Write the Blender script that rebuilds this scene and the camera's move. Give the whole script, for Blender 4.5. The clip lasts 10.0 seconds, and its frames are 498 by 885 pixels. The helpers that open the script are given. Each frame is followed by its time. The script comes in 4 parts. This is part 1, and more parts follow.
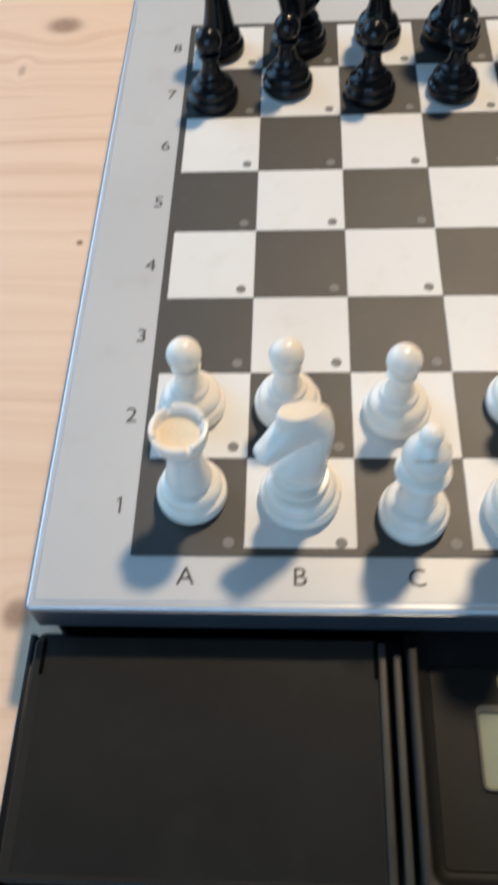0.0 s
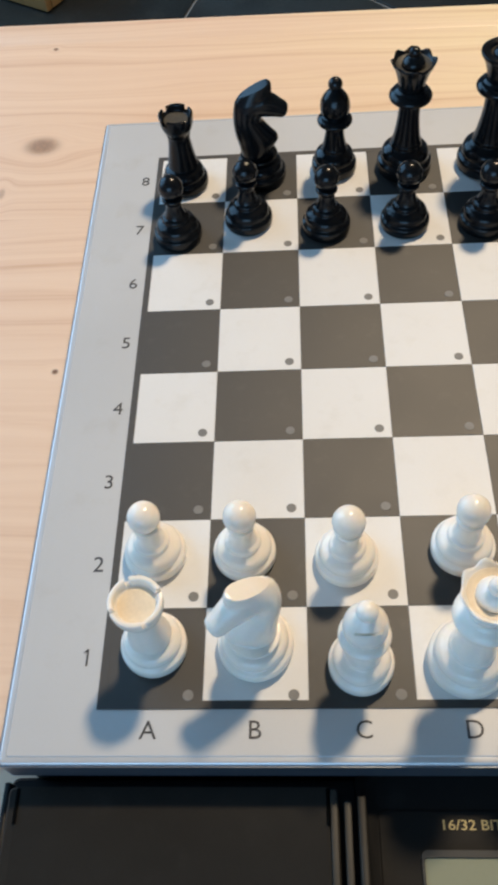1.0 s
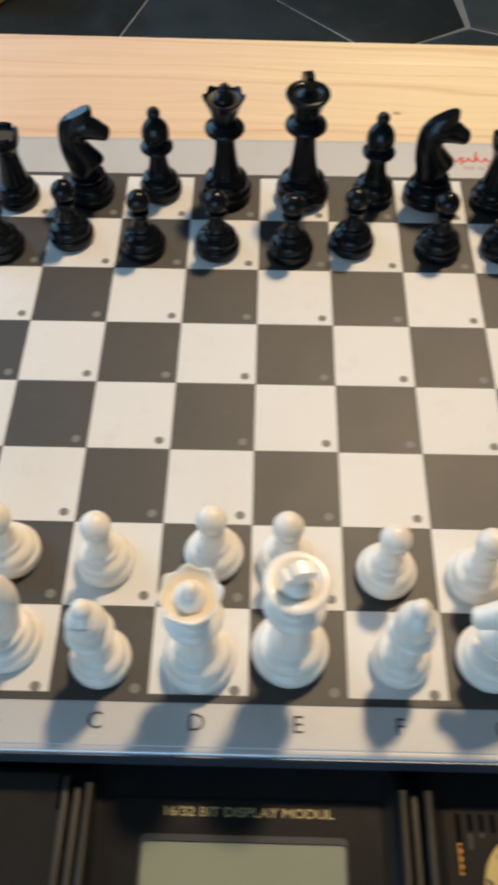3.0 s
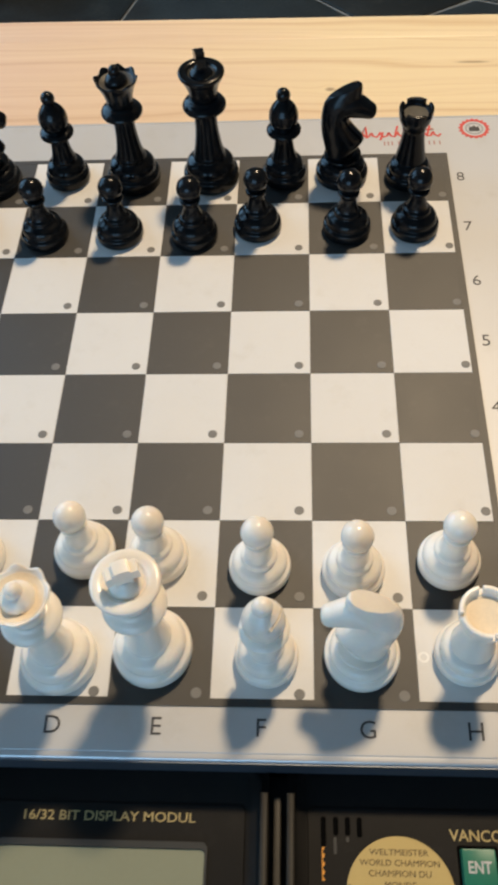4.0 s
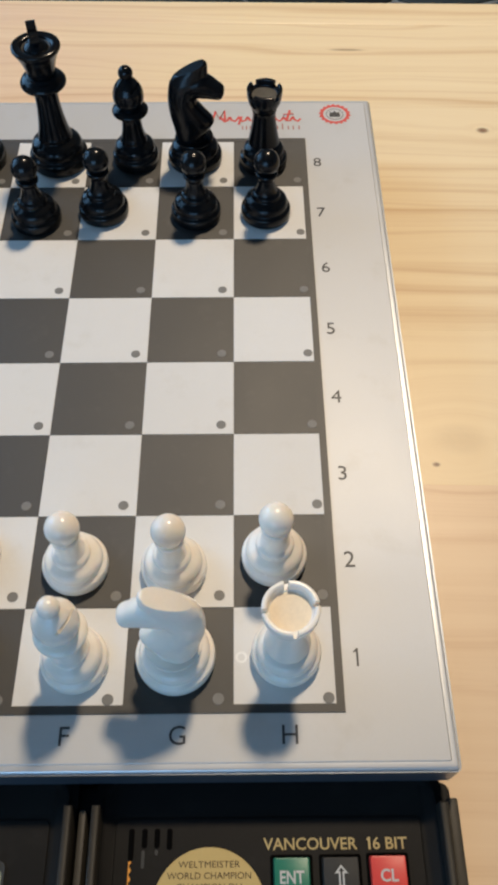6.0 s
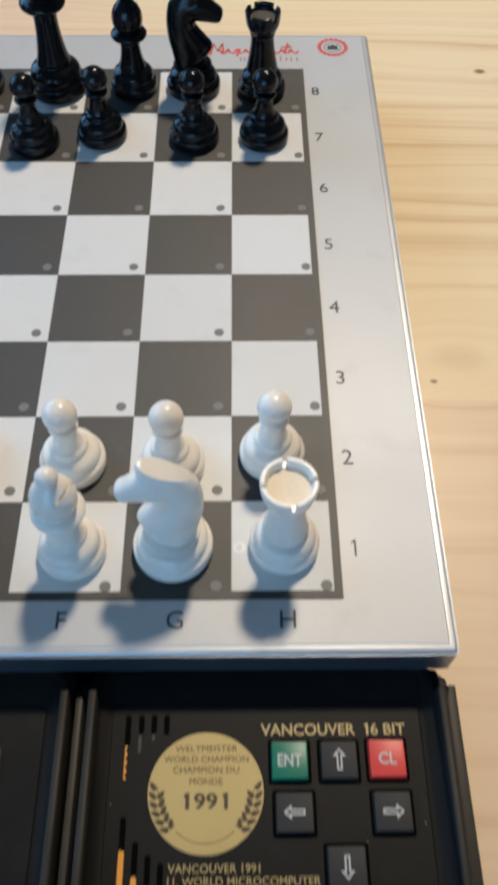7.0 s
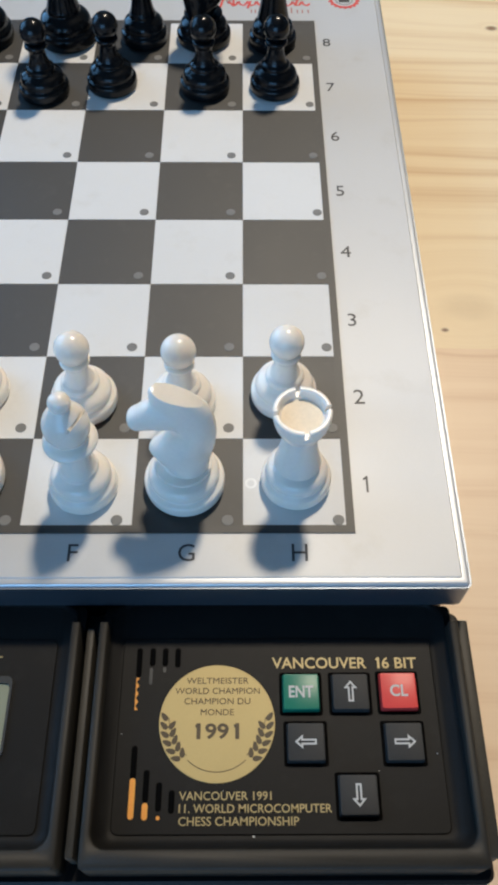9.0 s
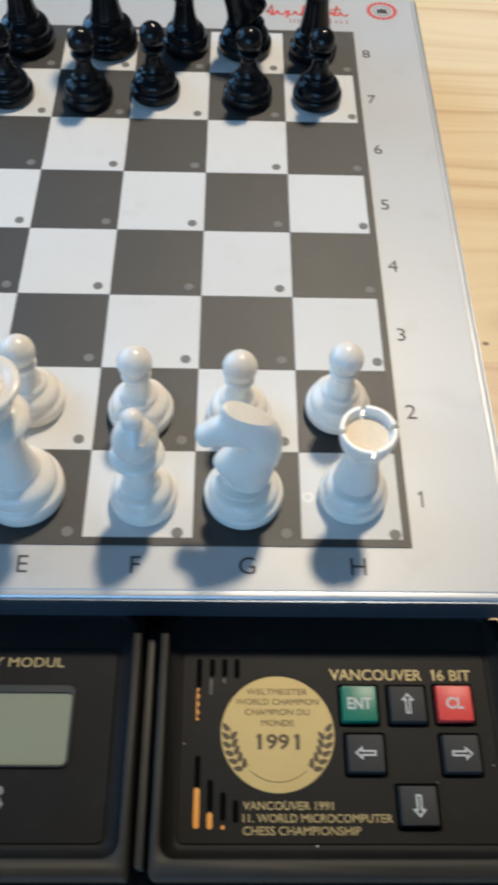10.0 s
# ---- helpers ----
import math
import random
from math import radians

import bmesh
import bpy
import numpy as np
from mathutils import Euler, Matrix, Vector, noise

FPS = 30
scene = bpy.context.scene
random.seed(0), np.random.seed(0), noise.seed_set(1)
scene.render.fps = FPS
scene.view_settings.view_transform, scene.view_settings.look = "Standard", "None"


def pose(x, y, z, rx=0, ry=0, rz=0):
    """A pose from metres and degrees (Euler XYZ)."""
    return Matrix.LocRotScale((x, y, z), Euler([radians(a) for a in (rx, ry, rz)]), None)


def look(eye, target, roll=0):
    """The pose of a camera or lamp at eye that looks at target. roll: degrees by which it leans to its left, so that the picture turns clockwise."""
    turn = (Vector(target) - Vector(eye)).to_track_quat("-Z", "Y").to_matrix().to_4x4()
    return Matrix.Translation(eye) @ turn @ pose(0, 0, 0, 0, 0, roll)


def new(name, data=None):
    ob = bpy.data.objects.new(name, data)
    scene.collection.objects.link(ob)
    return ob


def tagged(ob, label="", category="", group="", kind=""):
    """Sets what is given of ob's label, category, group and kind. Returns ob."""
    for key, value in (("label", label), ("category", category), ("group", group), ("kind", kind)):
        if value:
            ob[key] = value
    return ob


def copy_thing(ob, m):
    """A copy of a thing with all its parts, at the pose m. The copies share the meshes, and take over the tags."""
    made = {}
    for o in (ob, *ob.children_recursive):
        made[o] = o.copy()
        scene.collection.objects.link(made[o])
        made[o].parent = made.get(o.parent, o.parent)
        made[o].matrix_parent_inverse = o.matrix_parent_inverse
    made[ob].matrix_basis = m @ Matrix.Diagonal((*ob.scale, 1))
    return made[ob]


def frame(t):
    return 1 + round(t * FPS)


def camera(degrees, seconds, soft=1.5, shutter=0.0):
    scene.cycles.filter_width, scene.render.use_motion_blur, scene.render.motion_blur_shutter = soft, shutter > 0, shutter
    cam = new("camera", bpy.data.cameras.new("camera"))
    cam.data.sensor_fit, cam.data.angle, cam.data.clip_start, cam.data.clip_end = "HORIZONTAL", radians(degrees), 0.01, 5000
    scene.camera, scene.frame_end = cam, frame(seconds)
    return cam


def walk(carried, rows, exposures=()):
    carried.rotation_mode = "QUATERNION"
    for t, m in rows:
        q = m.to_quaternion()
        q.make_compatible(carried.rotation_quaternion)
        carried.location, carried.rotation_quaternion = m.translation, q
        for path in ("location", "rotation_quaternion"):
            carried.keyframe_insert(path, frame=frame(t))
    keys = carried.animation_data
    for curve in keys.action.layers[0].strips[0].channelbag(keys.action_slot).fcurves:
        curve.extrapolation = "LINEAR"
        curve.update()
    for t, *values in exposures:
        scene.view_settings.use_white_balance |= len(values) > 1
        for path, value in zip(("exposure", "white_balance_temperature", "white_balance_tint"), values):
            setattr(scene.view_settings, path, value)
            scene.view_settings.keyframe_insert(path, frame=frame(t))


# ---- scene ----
cam = camera(32.64, 10.0, 3.7, 0.8)
PATH = [
    (0, (0.05414, -0.11287, 1.03203), (0.02979, 0.09975, 0.69410), -5.56),
    (0.2, (0.06002, -0.10759, 1.04529), (0.03182, 0.10379, 0.70688), -6.82),
    (0.5, (0.05946, -0.09963, 1.06536), (0.03694, 0.12134, 0.73270), -5.26),
    (0.7, (0.06595, -0.08987, 1.07151), (0.03998, 0.13234, 0.73992), -6.45),
    (1, (0.07260, -0.08287, 1.07261), (0.04660, 0.13738, 0.73972), -7.01),
    (1.2, (0.07830, -0.08040, 1.07343), (0.04968, 0.13844, 0.73983), -7.89),
    (1.5, (0.08672, -0.08094, 1.07418), (0.06446, 0.13802, 0.74017), -6.47),
    (1.7, (0.09813, -0.07852, 1.07113), (0.07241, 0.13978, 0.73694), -7.71),
    (2, (0.10721, -0.07994, 1.06769), (0.08883, 0.14124, 0.73491), -5.74),
    (2.2, (0.11551, -0.07758, 1.07067), (0.09634, 0.14052, 0.73591), -5.69),
    (2.5, (0.12261, -0.08039, 1.06726), (0.10709, 0.14182, 0.73503), -4.41),
    (2.7, (0.13461, -0.08057, 1.07434), (0.11972, 0.13834, 0.73989), -3.88),
    (3, (0.14675, -0.09208, 1.08952), (0.14129, 0.13101, 0.75755), -0.06),
    (3.2, (0.16749, -0.09172, 1.09004), (0.15885, 0.12708, 0.75530), -1.77),
    (4.3, (0.21620, -0.07756, 1.07436), (0.19256, 0.13907, 0.73894), -5.22),
    (4.5, (0.22283, -0.07523, 1.07099), (0.20651, 0.14101, 0.73487), -3.40),
    (4.6, (0.22934, -0.07521, 1.06920), (0.21583, 0.14029, 0.73786), -3.26),
    (4.8, (0.24377, -0.07334, 1.06576), (0.22926, 0.14374, 0.73011), -4.08),
    (5, (0.25554, -0.07307, 1.06333), (0.24166, 0.14521, 0.72843), -4.76),
    (5.2, (0.25642, -0.07248, 1.06527), (0.24846, 0.14448, 0.72931), -3.05),
    (6.3, (0.25524, -0.08255, 1.05959), (0.25769, 0.13801, 0.72590), 0.23),
    (6.5, (0.25452, -0.08826, 1.05043), (0.25704, 0.13476, 0.71838), 0.33),
    (7, (0.25476, -0.10918, 1.04172), (0.25935, 0.11144, 0.70809), 0.72),
    (7.5, (0.25415, -0.12627, 1.03517), (0.25825, 0.09448, 0.70163), 0.75),
    (8, (0.25416, -0.12846, 1.03114), (0.25749, 0.09195, 0.69736), 0.67),
    (8.5, (0.25101, -0.12668, 1.03090), (0.25531, 0.09285, 0.69655), 1.10),
    (9, (0.25174, -0.12406, 1.03096), (0.25492, 0.09290, 0.69493), 0.69),
    (9.5, (0.24845, -0.12171, 1.03466), (0.25235, 0.09281, 0.69707), 0.86),
    (10, (0.22800, -0.12020, 1.03797), (0.23694, 0.09392, 0.70022), 2.72),
]
# the clip's camera drifts in white balance: (seconds, stops, kelvin, tint)
EXPOSURES = [(0, -0.02, 6990, 7.8), (1, -0.09, 7020, 6.9), (2.5, -0.14, 7680, 8), (4.5, -0.18, 7330, 6.5), (6.5, -0.29, 6400, 6.1), (7.5, -0.19, 6030, 4.5), (9, -0.14, 5950, 4.3), (10, -0.11, 6080, 3.8)]
walk(cam, [(t, look(eye, target, roll)) for t, eye, target, roll in PATH], EXPOSURES)

# ---- light ----
world = bpy.data.worlds.new("sky_world")
scene.world = world
world.use_nodes = True
wn = world.node_tree
sky = wn.nodes.new("ShaderNodeTexSky")
sky.sky_type, sky.sun_disc = "NISHITA", False
sky.sun_elevation, sky.sun_rotation = radians(25), radians(120)
wn.links.new(sky.outputs[0], wn.nodes["Background"].inputs[0])
wn.nodes["Background"].inputs[1].default_value = 0.07


def lamp(name, kind, eye, target, energy, color, **sizes):
    data = bpy.data.lights.new(name, kind)
    data.energy, data.color = energy, color
    for key, value in sizes.items():
        if key == "size":
            data.size = value
        elif key == "size_y":
            data.shape, data.size_y = "RECTANGLE", value
        elif key == "disk":
            data.shape, data.size = "DISK", value
    ob = new(name, data)
    ob.matrix_world = look(eye, target)
    return ob


# a warm ceiling lamp ahead of the table, and daylight in the two windows
LAMP_AT = (0.52, 0.98, 2.40)
lamp("ceiling_light", "AREA", LAMP_AT, (0.15, 0.1, 0.78), 32.5, (1.0, 0.80, 0.60), disk=0.17)
lamp("window_daylight", "AREA", (-1.20, 1.30, 1.55), (0.0, 1.30, 1.30), 37, (0.27, 0.57, 1.0), size=2.2, size_y=1.2)
lamp("window_daylight", "AREA", (-0.35, -1.97, 1.5), (-0.35, 0.0, 1.2), 26, (0.27, 0.57, 1.0), size=1.5, size_y=1.2)

# ---- materials ----


def shader(name):
    m = bpy.data.materials.new(name)
    m.use_nodes = True
    t = m.node_tree
    return m, t, t.nodes, t.links, t.nodes["Principled BSDF"]


def math_node(nodes, links, op, a, b=None, c=None):
    n = nodes.new("ShaderNodeMath")
    n.operation = op
    for k, v in enumerate((a, b, c)):
        if v is None:
            continue
        if isinstance(v, (int, float)):
            n.inputs[k].default_value = v
        else:
            links.new(v, n.inputs[k])
    return n.outputs[0]


def ramp(nodes, links, fac, stops):
    r = nodes.new("ShaderNodeValToRGB")
    el = r.color_ramp.elements
    while len(el) < len(stops):
        el.new(0.5)
    for e, (p, c) in zip(el, stops):
        e.position, e.color = p, (*c, 1)
    links.new(fac, r.inputs[0])
    return r.outputs[0]


def noise_at(nodes, links, vec, scale, detail=4, rough=0.55):
    n = nodes.new("ShaderNodeTexNoise")
    n.inputs["Scale"].default_value = scale
    n.inputs["Detail"].default_value = detail
    n.inputs["Roughness"].default_value = rough
    if vec is not None:
        links.new(vec, n.inputs["Vector"])
    return n.outputs["Fac"]


def surface(name, color, rough=0.4, metal=0.0, vary=0.06, coarse=25.0, fine=600.0, bump=0.02, bump_scale=1500.0,
            spots=None, soft=0.0, coat=0.0, rough_vary=0.08, tint=0.0, shine=0.5):
    """A moulded or printed surface: base colour with a coarse and a fine variation, uneven gloss and a fine relief."""
    m, t, nodes, links, bsdf = shader(name)
    co = nodes.new("ShaderNodeTexCoord").outputs["Object"]
    info = nodes.new("ShaderNodeObjectInfo")
    shift = nodes.new("ShaderNodeVectorMath")
    shift.operation = "ADD"
    links.new(co, shift.inputs[0])
    links.new(info.outputs["Random"], shift.inputs[1])
    vec = shift.outputs[0]
    big, small = noise_at(nodes, links, vec, coarse), noise_at(nodes, links, vec, fine, 3)
    f = math_node(nodes, links, "ADD", math_node(nodes, links, "MULTIPLY", big, 0.65), math_node(nodes, links, "MULTIPLY", small, 0.35))
    if tint:
        f = math_node(nodes, links, "ADD", f, math_node(nodes, links, "MULTIPLY", math_node(nodes, links, "SUBTRACT", info.outputs["Random"], 0.5), tint))
    lo, hi = [max(0.0, c * (1 - vary)) for c in color], [min(1.0, c * (1 + vary)) for c in color]
    col = ramp(nodes, links, f, [(0.3, lo), (0.7, hi)])
    if spots:
        amount, scale, spot_color = spots
        mix = nodes.new("ShaderNodeMix")
        mix.data_type = "RGBA"
        s = noise_at(nodes, links, vec, scale, 5, 0.6)
        links.new(math_node(nodes, links, "MULTIPLY", math_node(nodes, links, "MAXIMUM", math_node(nodes, links, "SUBTRACT", s, 0.56), 0.0), amount), mix.inputs["Factor"])
        links.new(col, mix.inputs["A"])
        mix.inputs["B"].default_value = (*spot_color, 1)
        col = mix.outputs["Result"]
    links.new(col, bsdf.inputs["Base Color"])
    links.new(math_node(nodes, links, "ADD", rough - rough_vary / 2, math_node(nodes, links, "MULTIPLY", big, rough_vary)), bsdf.inputs["Roughness"])
    bsdf.inputs["Metallic"].default_value = metal
    bsdf.inputs["Coat Weight"].default_value = coat
    bsdf.inputs["Specular IOR Level"].default_value = shine
    if soft:
        bsdf.inputs["Subsurface Weight"].default_value = soft
        bsdf.inputs["Subsurface Scale"].default_value = 0.004
        bsdf.inputs["Subsurface Radius"].default_value = (1.0, 0.75, 0.5)
    if bump:
        b = nodes.new("ShaderNodeBump")
        b.inputs["Strength"].default_value = bump
        b.inputs["Distance"].default_value = 0.001
        links.new(noise_at(nodes, links, vec, bump_scale, 3), b.inputs["Height"])
        links.new(b.outputs[0], bsdf.inputs["Normal"])
    return m


def pine(name, light, dark, knots=(), coarse=1.0, rough=0.38, lamp_side=None):
    """Lacquered pine, grain along x, with knots that bend the grain; each plank shifts and tints by its own random number."""
    m, t, nodes, links, bsdf = shader(name)
    co = nodes.new("ShaderNodeTexCoord").outputs["Object"]
    info = nodes.new("ShaderNodeObjectInfo")
    sep = nodes.new("ShaderNodeSeparateXYZ")
    links.new(co, sep.inputs[0])
    x, y = sep.outputs[0], sep.outputs[1]
    rnd = info.outputs["Random"]
    bend, core = None, None
    for kx, ky, sx, sy, push, depth in knots:
        dx = math_node(nodes, links, "DIVIDE", math_node(nodes, links, "SUBTRACT", x, kx), sx)
        dy = math_node(nodes, links, "DIVIDE", math_node(nodes, links, "SUBTRACT", y, ky), sy)
        d2 = math_node(nodes, links, "ADD", math_node(nodes, links, "MULTIPLY", dx, dx), math_node(nodes, links, "MULTIPLY", dy, dy))
        wide = math_node(nodes, links, "POWER", 2.718, math_node(nodes, links, "MULTIPLY", d2, -0.16))
        one = math_node(nodes, links, "MULTIPLY", math_node(nodes, links, "MULTIPLY", wide, dy), push * sy)
        bend = one if bend is None else math_node(nodes, links, "ADD", bend, one)
        spot = math_node(nodes, links, "MULTIPLY", math_node(nodes, links, "POWER", 2.718, math_node(nodes, links, "MULTIPLY", math_node(nodes, links, "MULTIPLY", d2, d2), -1.0)), depth)
        core = spot if core is None else math_node(nodes, links, "MAXIMUM", core, spot)
    comb = nodes.new("ShaderNodeCombineXYZ")
    links.new(math_node(nodes, links, "ADD", math_node(nodes, links, "MULTIPLY", x, 1.6), math_node(nodes, links, "MULTIPLY", rnd, 37.0)), comb.inputs[0])
    links.new(math_node(nodes, links, "ADD", math_node(nodes, links, "MULTIPLY", y, 9.0), math_node(nodes, links, "MULTIPLY", rnd, 11.0)), comb.inputs[1])
    drift = noise_at(nodes, links, comb.outputs[0], 2.2 * coarse, 2, 0.5)
    yy = y if bend is None else math_node(nodes, links, "SUBTRACT", y, bend)
    # growth rings cut lengthwise: uneven bands across y
    rings = math_node(nodes, links, "ADD", math_node(nodes, links, "MULTIPLY", yy, 120.0 * coarse), math_node(nodes, links, "MULTIPLY", drift, 5.0))
    comb2 = nodes.new("ShaderNodeCombineXYZ")
    links.new(math_node(nodes, links, "MULTIPLY", x, 0.35), comb2.inputs[0])
    links.new(math_node(nodes, links, "ADD", rings, math_node(nodes, links, "MULTIPLY", rnd, 90.0)), comb2.inputs[1])
    band = noise_at(nodes, links, comb2.outputs[0], 1.0, 3, 0.6)
    comb3 = nodes.new("ShaderNodeCombineXYZ")
    links.new(math_node(nodes, links, "MULTIPLY", x, 18.0), comb3.inputs[0])
    links.new(math_node(nodes, links, "MULTIPLY", yy, 900.0), comb3.inputs[1])
    links.new(rnd, comb3.inputs[2])
    fibre = noise_at(nodes, links, comb3.outputs[0], 1.0, 3, 0.6)
    f = math_node(nodes, links, "ADD", math_node(nodes, links, "MULTIPLY", band, 0.85), math_node(nodes, links, "MULTIPLY", fibre, 0.18))
    f = math_node(nodes, links, "ADD", f, math_node(nodes, links, "MULTIPLY", math_node(nodes, links, "SUBTRACT", rnd, 0.5), 0.10))
    mid = [0.62 * a + 0.38 * b for a, b in zip(light, dark)]
    stops = [(0.38, light), (0.52, [0.84 * a + 0.16 * b for a, b in zip(light, dark)]), (0.62, mid), (0.76, dark)]
    col = ramp(nodes, links, f, stops)
    if lamp_side:
        # pinkish to yellow along the boards: the lamp's warmth partly put into the colour
        stops = [(0.38, lamp_side[0]), (0.54, [0.84 * a + 0.16 * b for a, b in zip(*lamp_side)]), (0.64, [0.5 * a + 0.5 * b for a, b in zip(*lamp_side)]), (0.76, lamp_side[1])]
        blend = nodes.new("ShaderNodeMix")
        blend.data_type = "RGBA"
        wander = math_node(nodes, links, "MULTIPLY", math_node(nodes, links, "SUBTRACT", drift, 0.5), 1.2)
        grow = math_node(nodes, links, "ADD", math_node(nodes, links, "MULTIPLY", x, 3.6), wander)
        # one plank at the end of the table is pinkish again
        pink_plank = math_node(nodes, links, "MULTIPLY", math_node(nodes, links, "LESS_THAN", y, 0.112), math_node(nodes, links, "GREATER_THAN", x, 0.25))
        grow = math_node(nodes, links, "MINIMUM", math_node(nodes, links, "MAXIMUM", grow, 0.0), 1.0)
        links.new(math_node(nodes, links, "SUBTRACT", grow, math_node(nodes, links, "MULTIPLY", pink_plank, 0.55)), blend.inputs["Factor"])
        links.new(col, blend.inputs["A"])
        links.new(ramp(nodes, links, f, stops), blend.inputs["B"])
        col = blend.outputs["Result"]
    if core is not None:
        mix = nodes.new("ShaderNodeMix")
        mix.data_type = "RGBA"
        links.new(core, mix.inputs["Factor"])
        links.new(col, mix.inputs["A"])
        kn = noise_at(nodes, links, co, 420.0, 3)
        links.new(ramp(nodes, links, kn, [(0.35, (0.10, 0.045, 0.022)), (0.7, (0.26, 0.12, 0.06))]), mix.inputs["B"])
        col = mix.outputs["Result"]
    links.new(col, bsdf.inputs["Base Color"])
    links.new(math_node(nodes, links, "ADD", rough - 0.05, math_node(nodes, links, "MULTIPLY", fibre, 0.14)), bsdf.inputs["Roughness"])
    b = nodes.new("ShaderNodeBump")
    b.inputs["Strength"].default_value, b.inputs["Distance"].default_value = 0.12, 0.0006
    links.new(f, b.inputs["Height"])
    links.new(b.outputs[0], bsdf.inputs["Normal"])
    return m


M_WHITE = surface("ivory_plastic", (0.93, 0.845, 0.735), 0.25, vary=0.05, coarse=90, fine=900, bump=0.015, soft=0.18, rough_vary=0.12,
                  spots=(0.9, 45, (0.76, 0.62, 0.44)), tint=0.2)
M_AGED = surface("yellowed_plastic", (0.84, 0.71, 0.53), 0.5, vary=0.12, coarse=120, fine=900)
M_BLACK = surface("black_gloss_plastic", (0.0046, 0.0054, 0.0064), 0.20, shine=0.28, vary=0.25, coarse=120, fine=900, bump=0.02, rough_vary=0.08, tint=0.4)
M_CUP = surface("dusty_black_plastic", (0.055, 0.05, 0.04), 0.5, vary=0.4, coarse=300, fine=1500)
M_PLATE = surface("silver_printed_plate", (0.53, 0.53, 0.525), 0.45, shine=0.4, metal=0.12, vary=0.03, coarse=14, fine=1400, bump=0.03, bump_scale=3500,
                  spots=(1.6, 45, (0.40, 0.37, 0.31)), rough_vary=0.16)
# one silver shell: dark reflections put into the side colour, shine into the lip
M_CASE = surface("shaded_silver_case", (0.25, 0.285, 0.34), 0.40, metal=0.92, vary=0.03, coarse=20, fine=900, bump=0.02, rough_vary=0.1)
M_LIP = surface("lit_silver_lip", (0.66, 0.67, 0.68), 0.30, metal=0.40, vary=0.03, coarse=25, fine=900, bump=0.02, rough_vary=0.1)
M_LIGHT = surface("light_square_print", (0.735, 0.725, 0.70), 0.50, shine=0.45, vary=0.025, coarse=40, fine=1200, bump=0.02, spots=(1.1, 90, (0.56, 0.52, 0.44)), tint=0.3)
M_DARK = surface("dark_square_print", (0.0195, 0.0180, 0.0162), 0.56, shine=0.85, vary=0.07, coarse=45, fine=1500, bump=0.03, spots=(0.5, 140, (0.13, 0.12, 0.10)), tint=0.4)
M_LED = surface("grey_lens", (0.20, 0.195, 0.185), 0.5, shine=0.3, vary=0.1, coarse=300, fine=1500)
M_INK = surface("dark_ink", (0.04, 0.04, 0.043), 0.5, vary=0.15, coarse=300, fine=2000, bump=0)
M_MODULE = surface("charcoal_moulded_plastic", (0.0105, 0.0100, 0.0092), 0.55, shine=0.15, vary=0.18, coarse=30, fine=1800, bump=0.10, bump_scale=2600, rough_vary=0.12,
                   spots=(1.0, 90, (0.03, 0.029, 0.027)))
M_COVER = surface("charcoal_cover_plastic", (0.021, 0.0190, 0.0160), 0.5, shine=0.13, vary=0.18, coarse=30, fine=1800, bump=0.10, bump_scale=2600, rough_vary=0.12, spots=(1.0, 90, (0.04, 0.038, 0.034)))
# rims and ribs catch the lamp: that light is put into a paler plastic
M_RIM = surface("lit_rim_plastic", (0.032, 0.029, 0.024), 0.5, shine=0.2, vary=0.2, coarse=60, fine=1500, bump=0.08, bump_scale=2600)
M_RIB = surface("lit_rib_plastic", (0.050, 0.045, 0.036), 0.5, shine=0.25, vary=0.25, coarse=80, fine=1500, bump=0.06)
M_BASE = surface("black_case_plastic", (0.004, 0.004, 0.0045), 0.45, shine=0.2, vary=0.2, coarse=40, fine=1500, bump=0.06)
M_PANEL = surface("black_panel_print", (0.0105, 0.0100, 0.0092), 0.48, shine=0.17, vary=0.2, coarse=35, fine=1800, bump=0.06, bump_scale=2600, spots=(1.2, 160, (0.028, 0.027, 0.024)))
M_SLOT = surface("slot_black", (0.0015, 0.0015, 0.0015), 0.8, bump=0, shine=0.05)
M_GOLD = surface("matt_gold_foil", (0.54, 0.41, 0.17), 0.5, shine=0.3, metal=0.15, vary=0.05, coarse=80, fine=1500, bump=0.03)
M_GOLD_INK = surface("gold_ink", (0.44, 0.35, 0.16), 0.45, metal=0.2, vary=0.08, coarse=300, fine=2000, bump=0)
M_BROWN_INK = surface("dark_brown_ink", (0.07, 0.045, 0.018), 0.5, vary=0.1, coarse=300, fine=2000, bump=0)
M_ORANGE = surface("orange_print", (0.85, 0.36, 0.05), 0.45, vary=0.08, coarse=300, fine=2000, bump=0)
M_GREEN = surface("green_key_plastic", (0.018, 0.185, 0.115), 0.38, vary=0.06, coarse=120, fine=1500, bump=0.04)
M_RED = surface("red_key_plastic", (0.72, 0.065, 0.055), 0.42, vary=0.05, coarse=120, fine=1500, bump=0.04)
M_KEY = surface("dark_key_plastic", (0.042, 0.041, 0.039), 0.6, shine=0.25, vary=0.1, coarse=120, fine=1500, bump=0.05)
M_KEY_INK = surface("pale_key_ink", (0.54, 0.54, 0.52), 0.5, vary=0.05, coarse=300, fine=1500, bump=0)
M_LCD = surface("liquid_crystal_glass", (0.28, 0.29, 0.20), 0.22, vary=0.03, coarse=30, fine=600, bump=0, coat=0.4)
M_LCD_EDGE = surface("window_edge_plastic", (0.035, 0.037, 0.036), 0.4, vary=0.1)
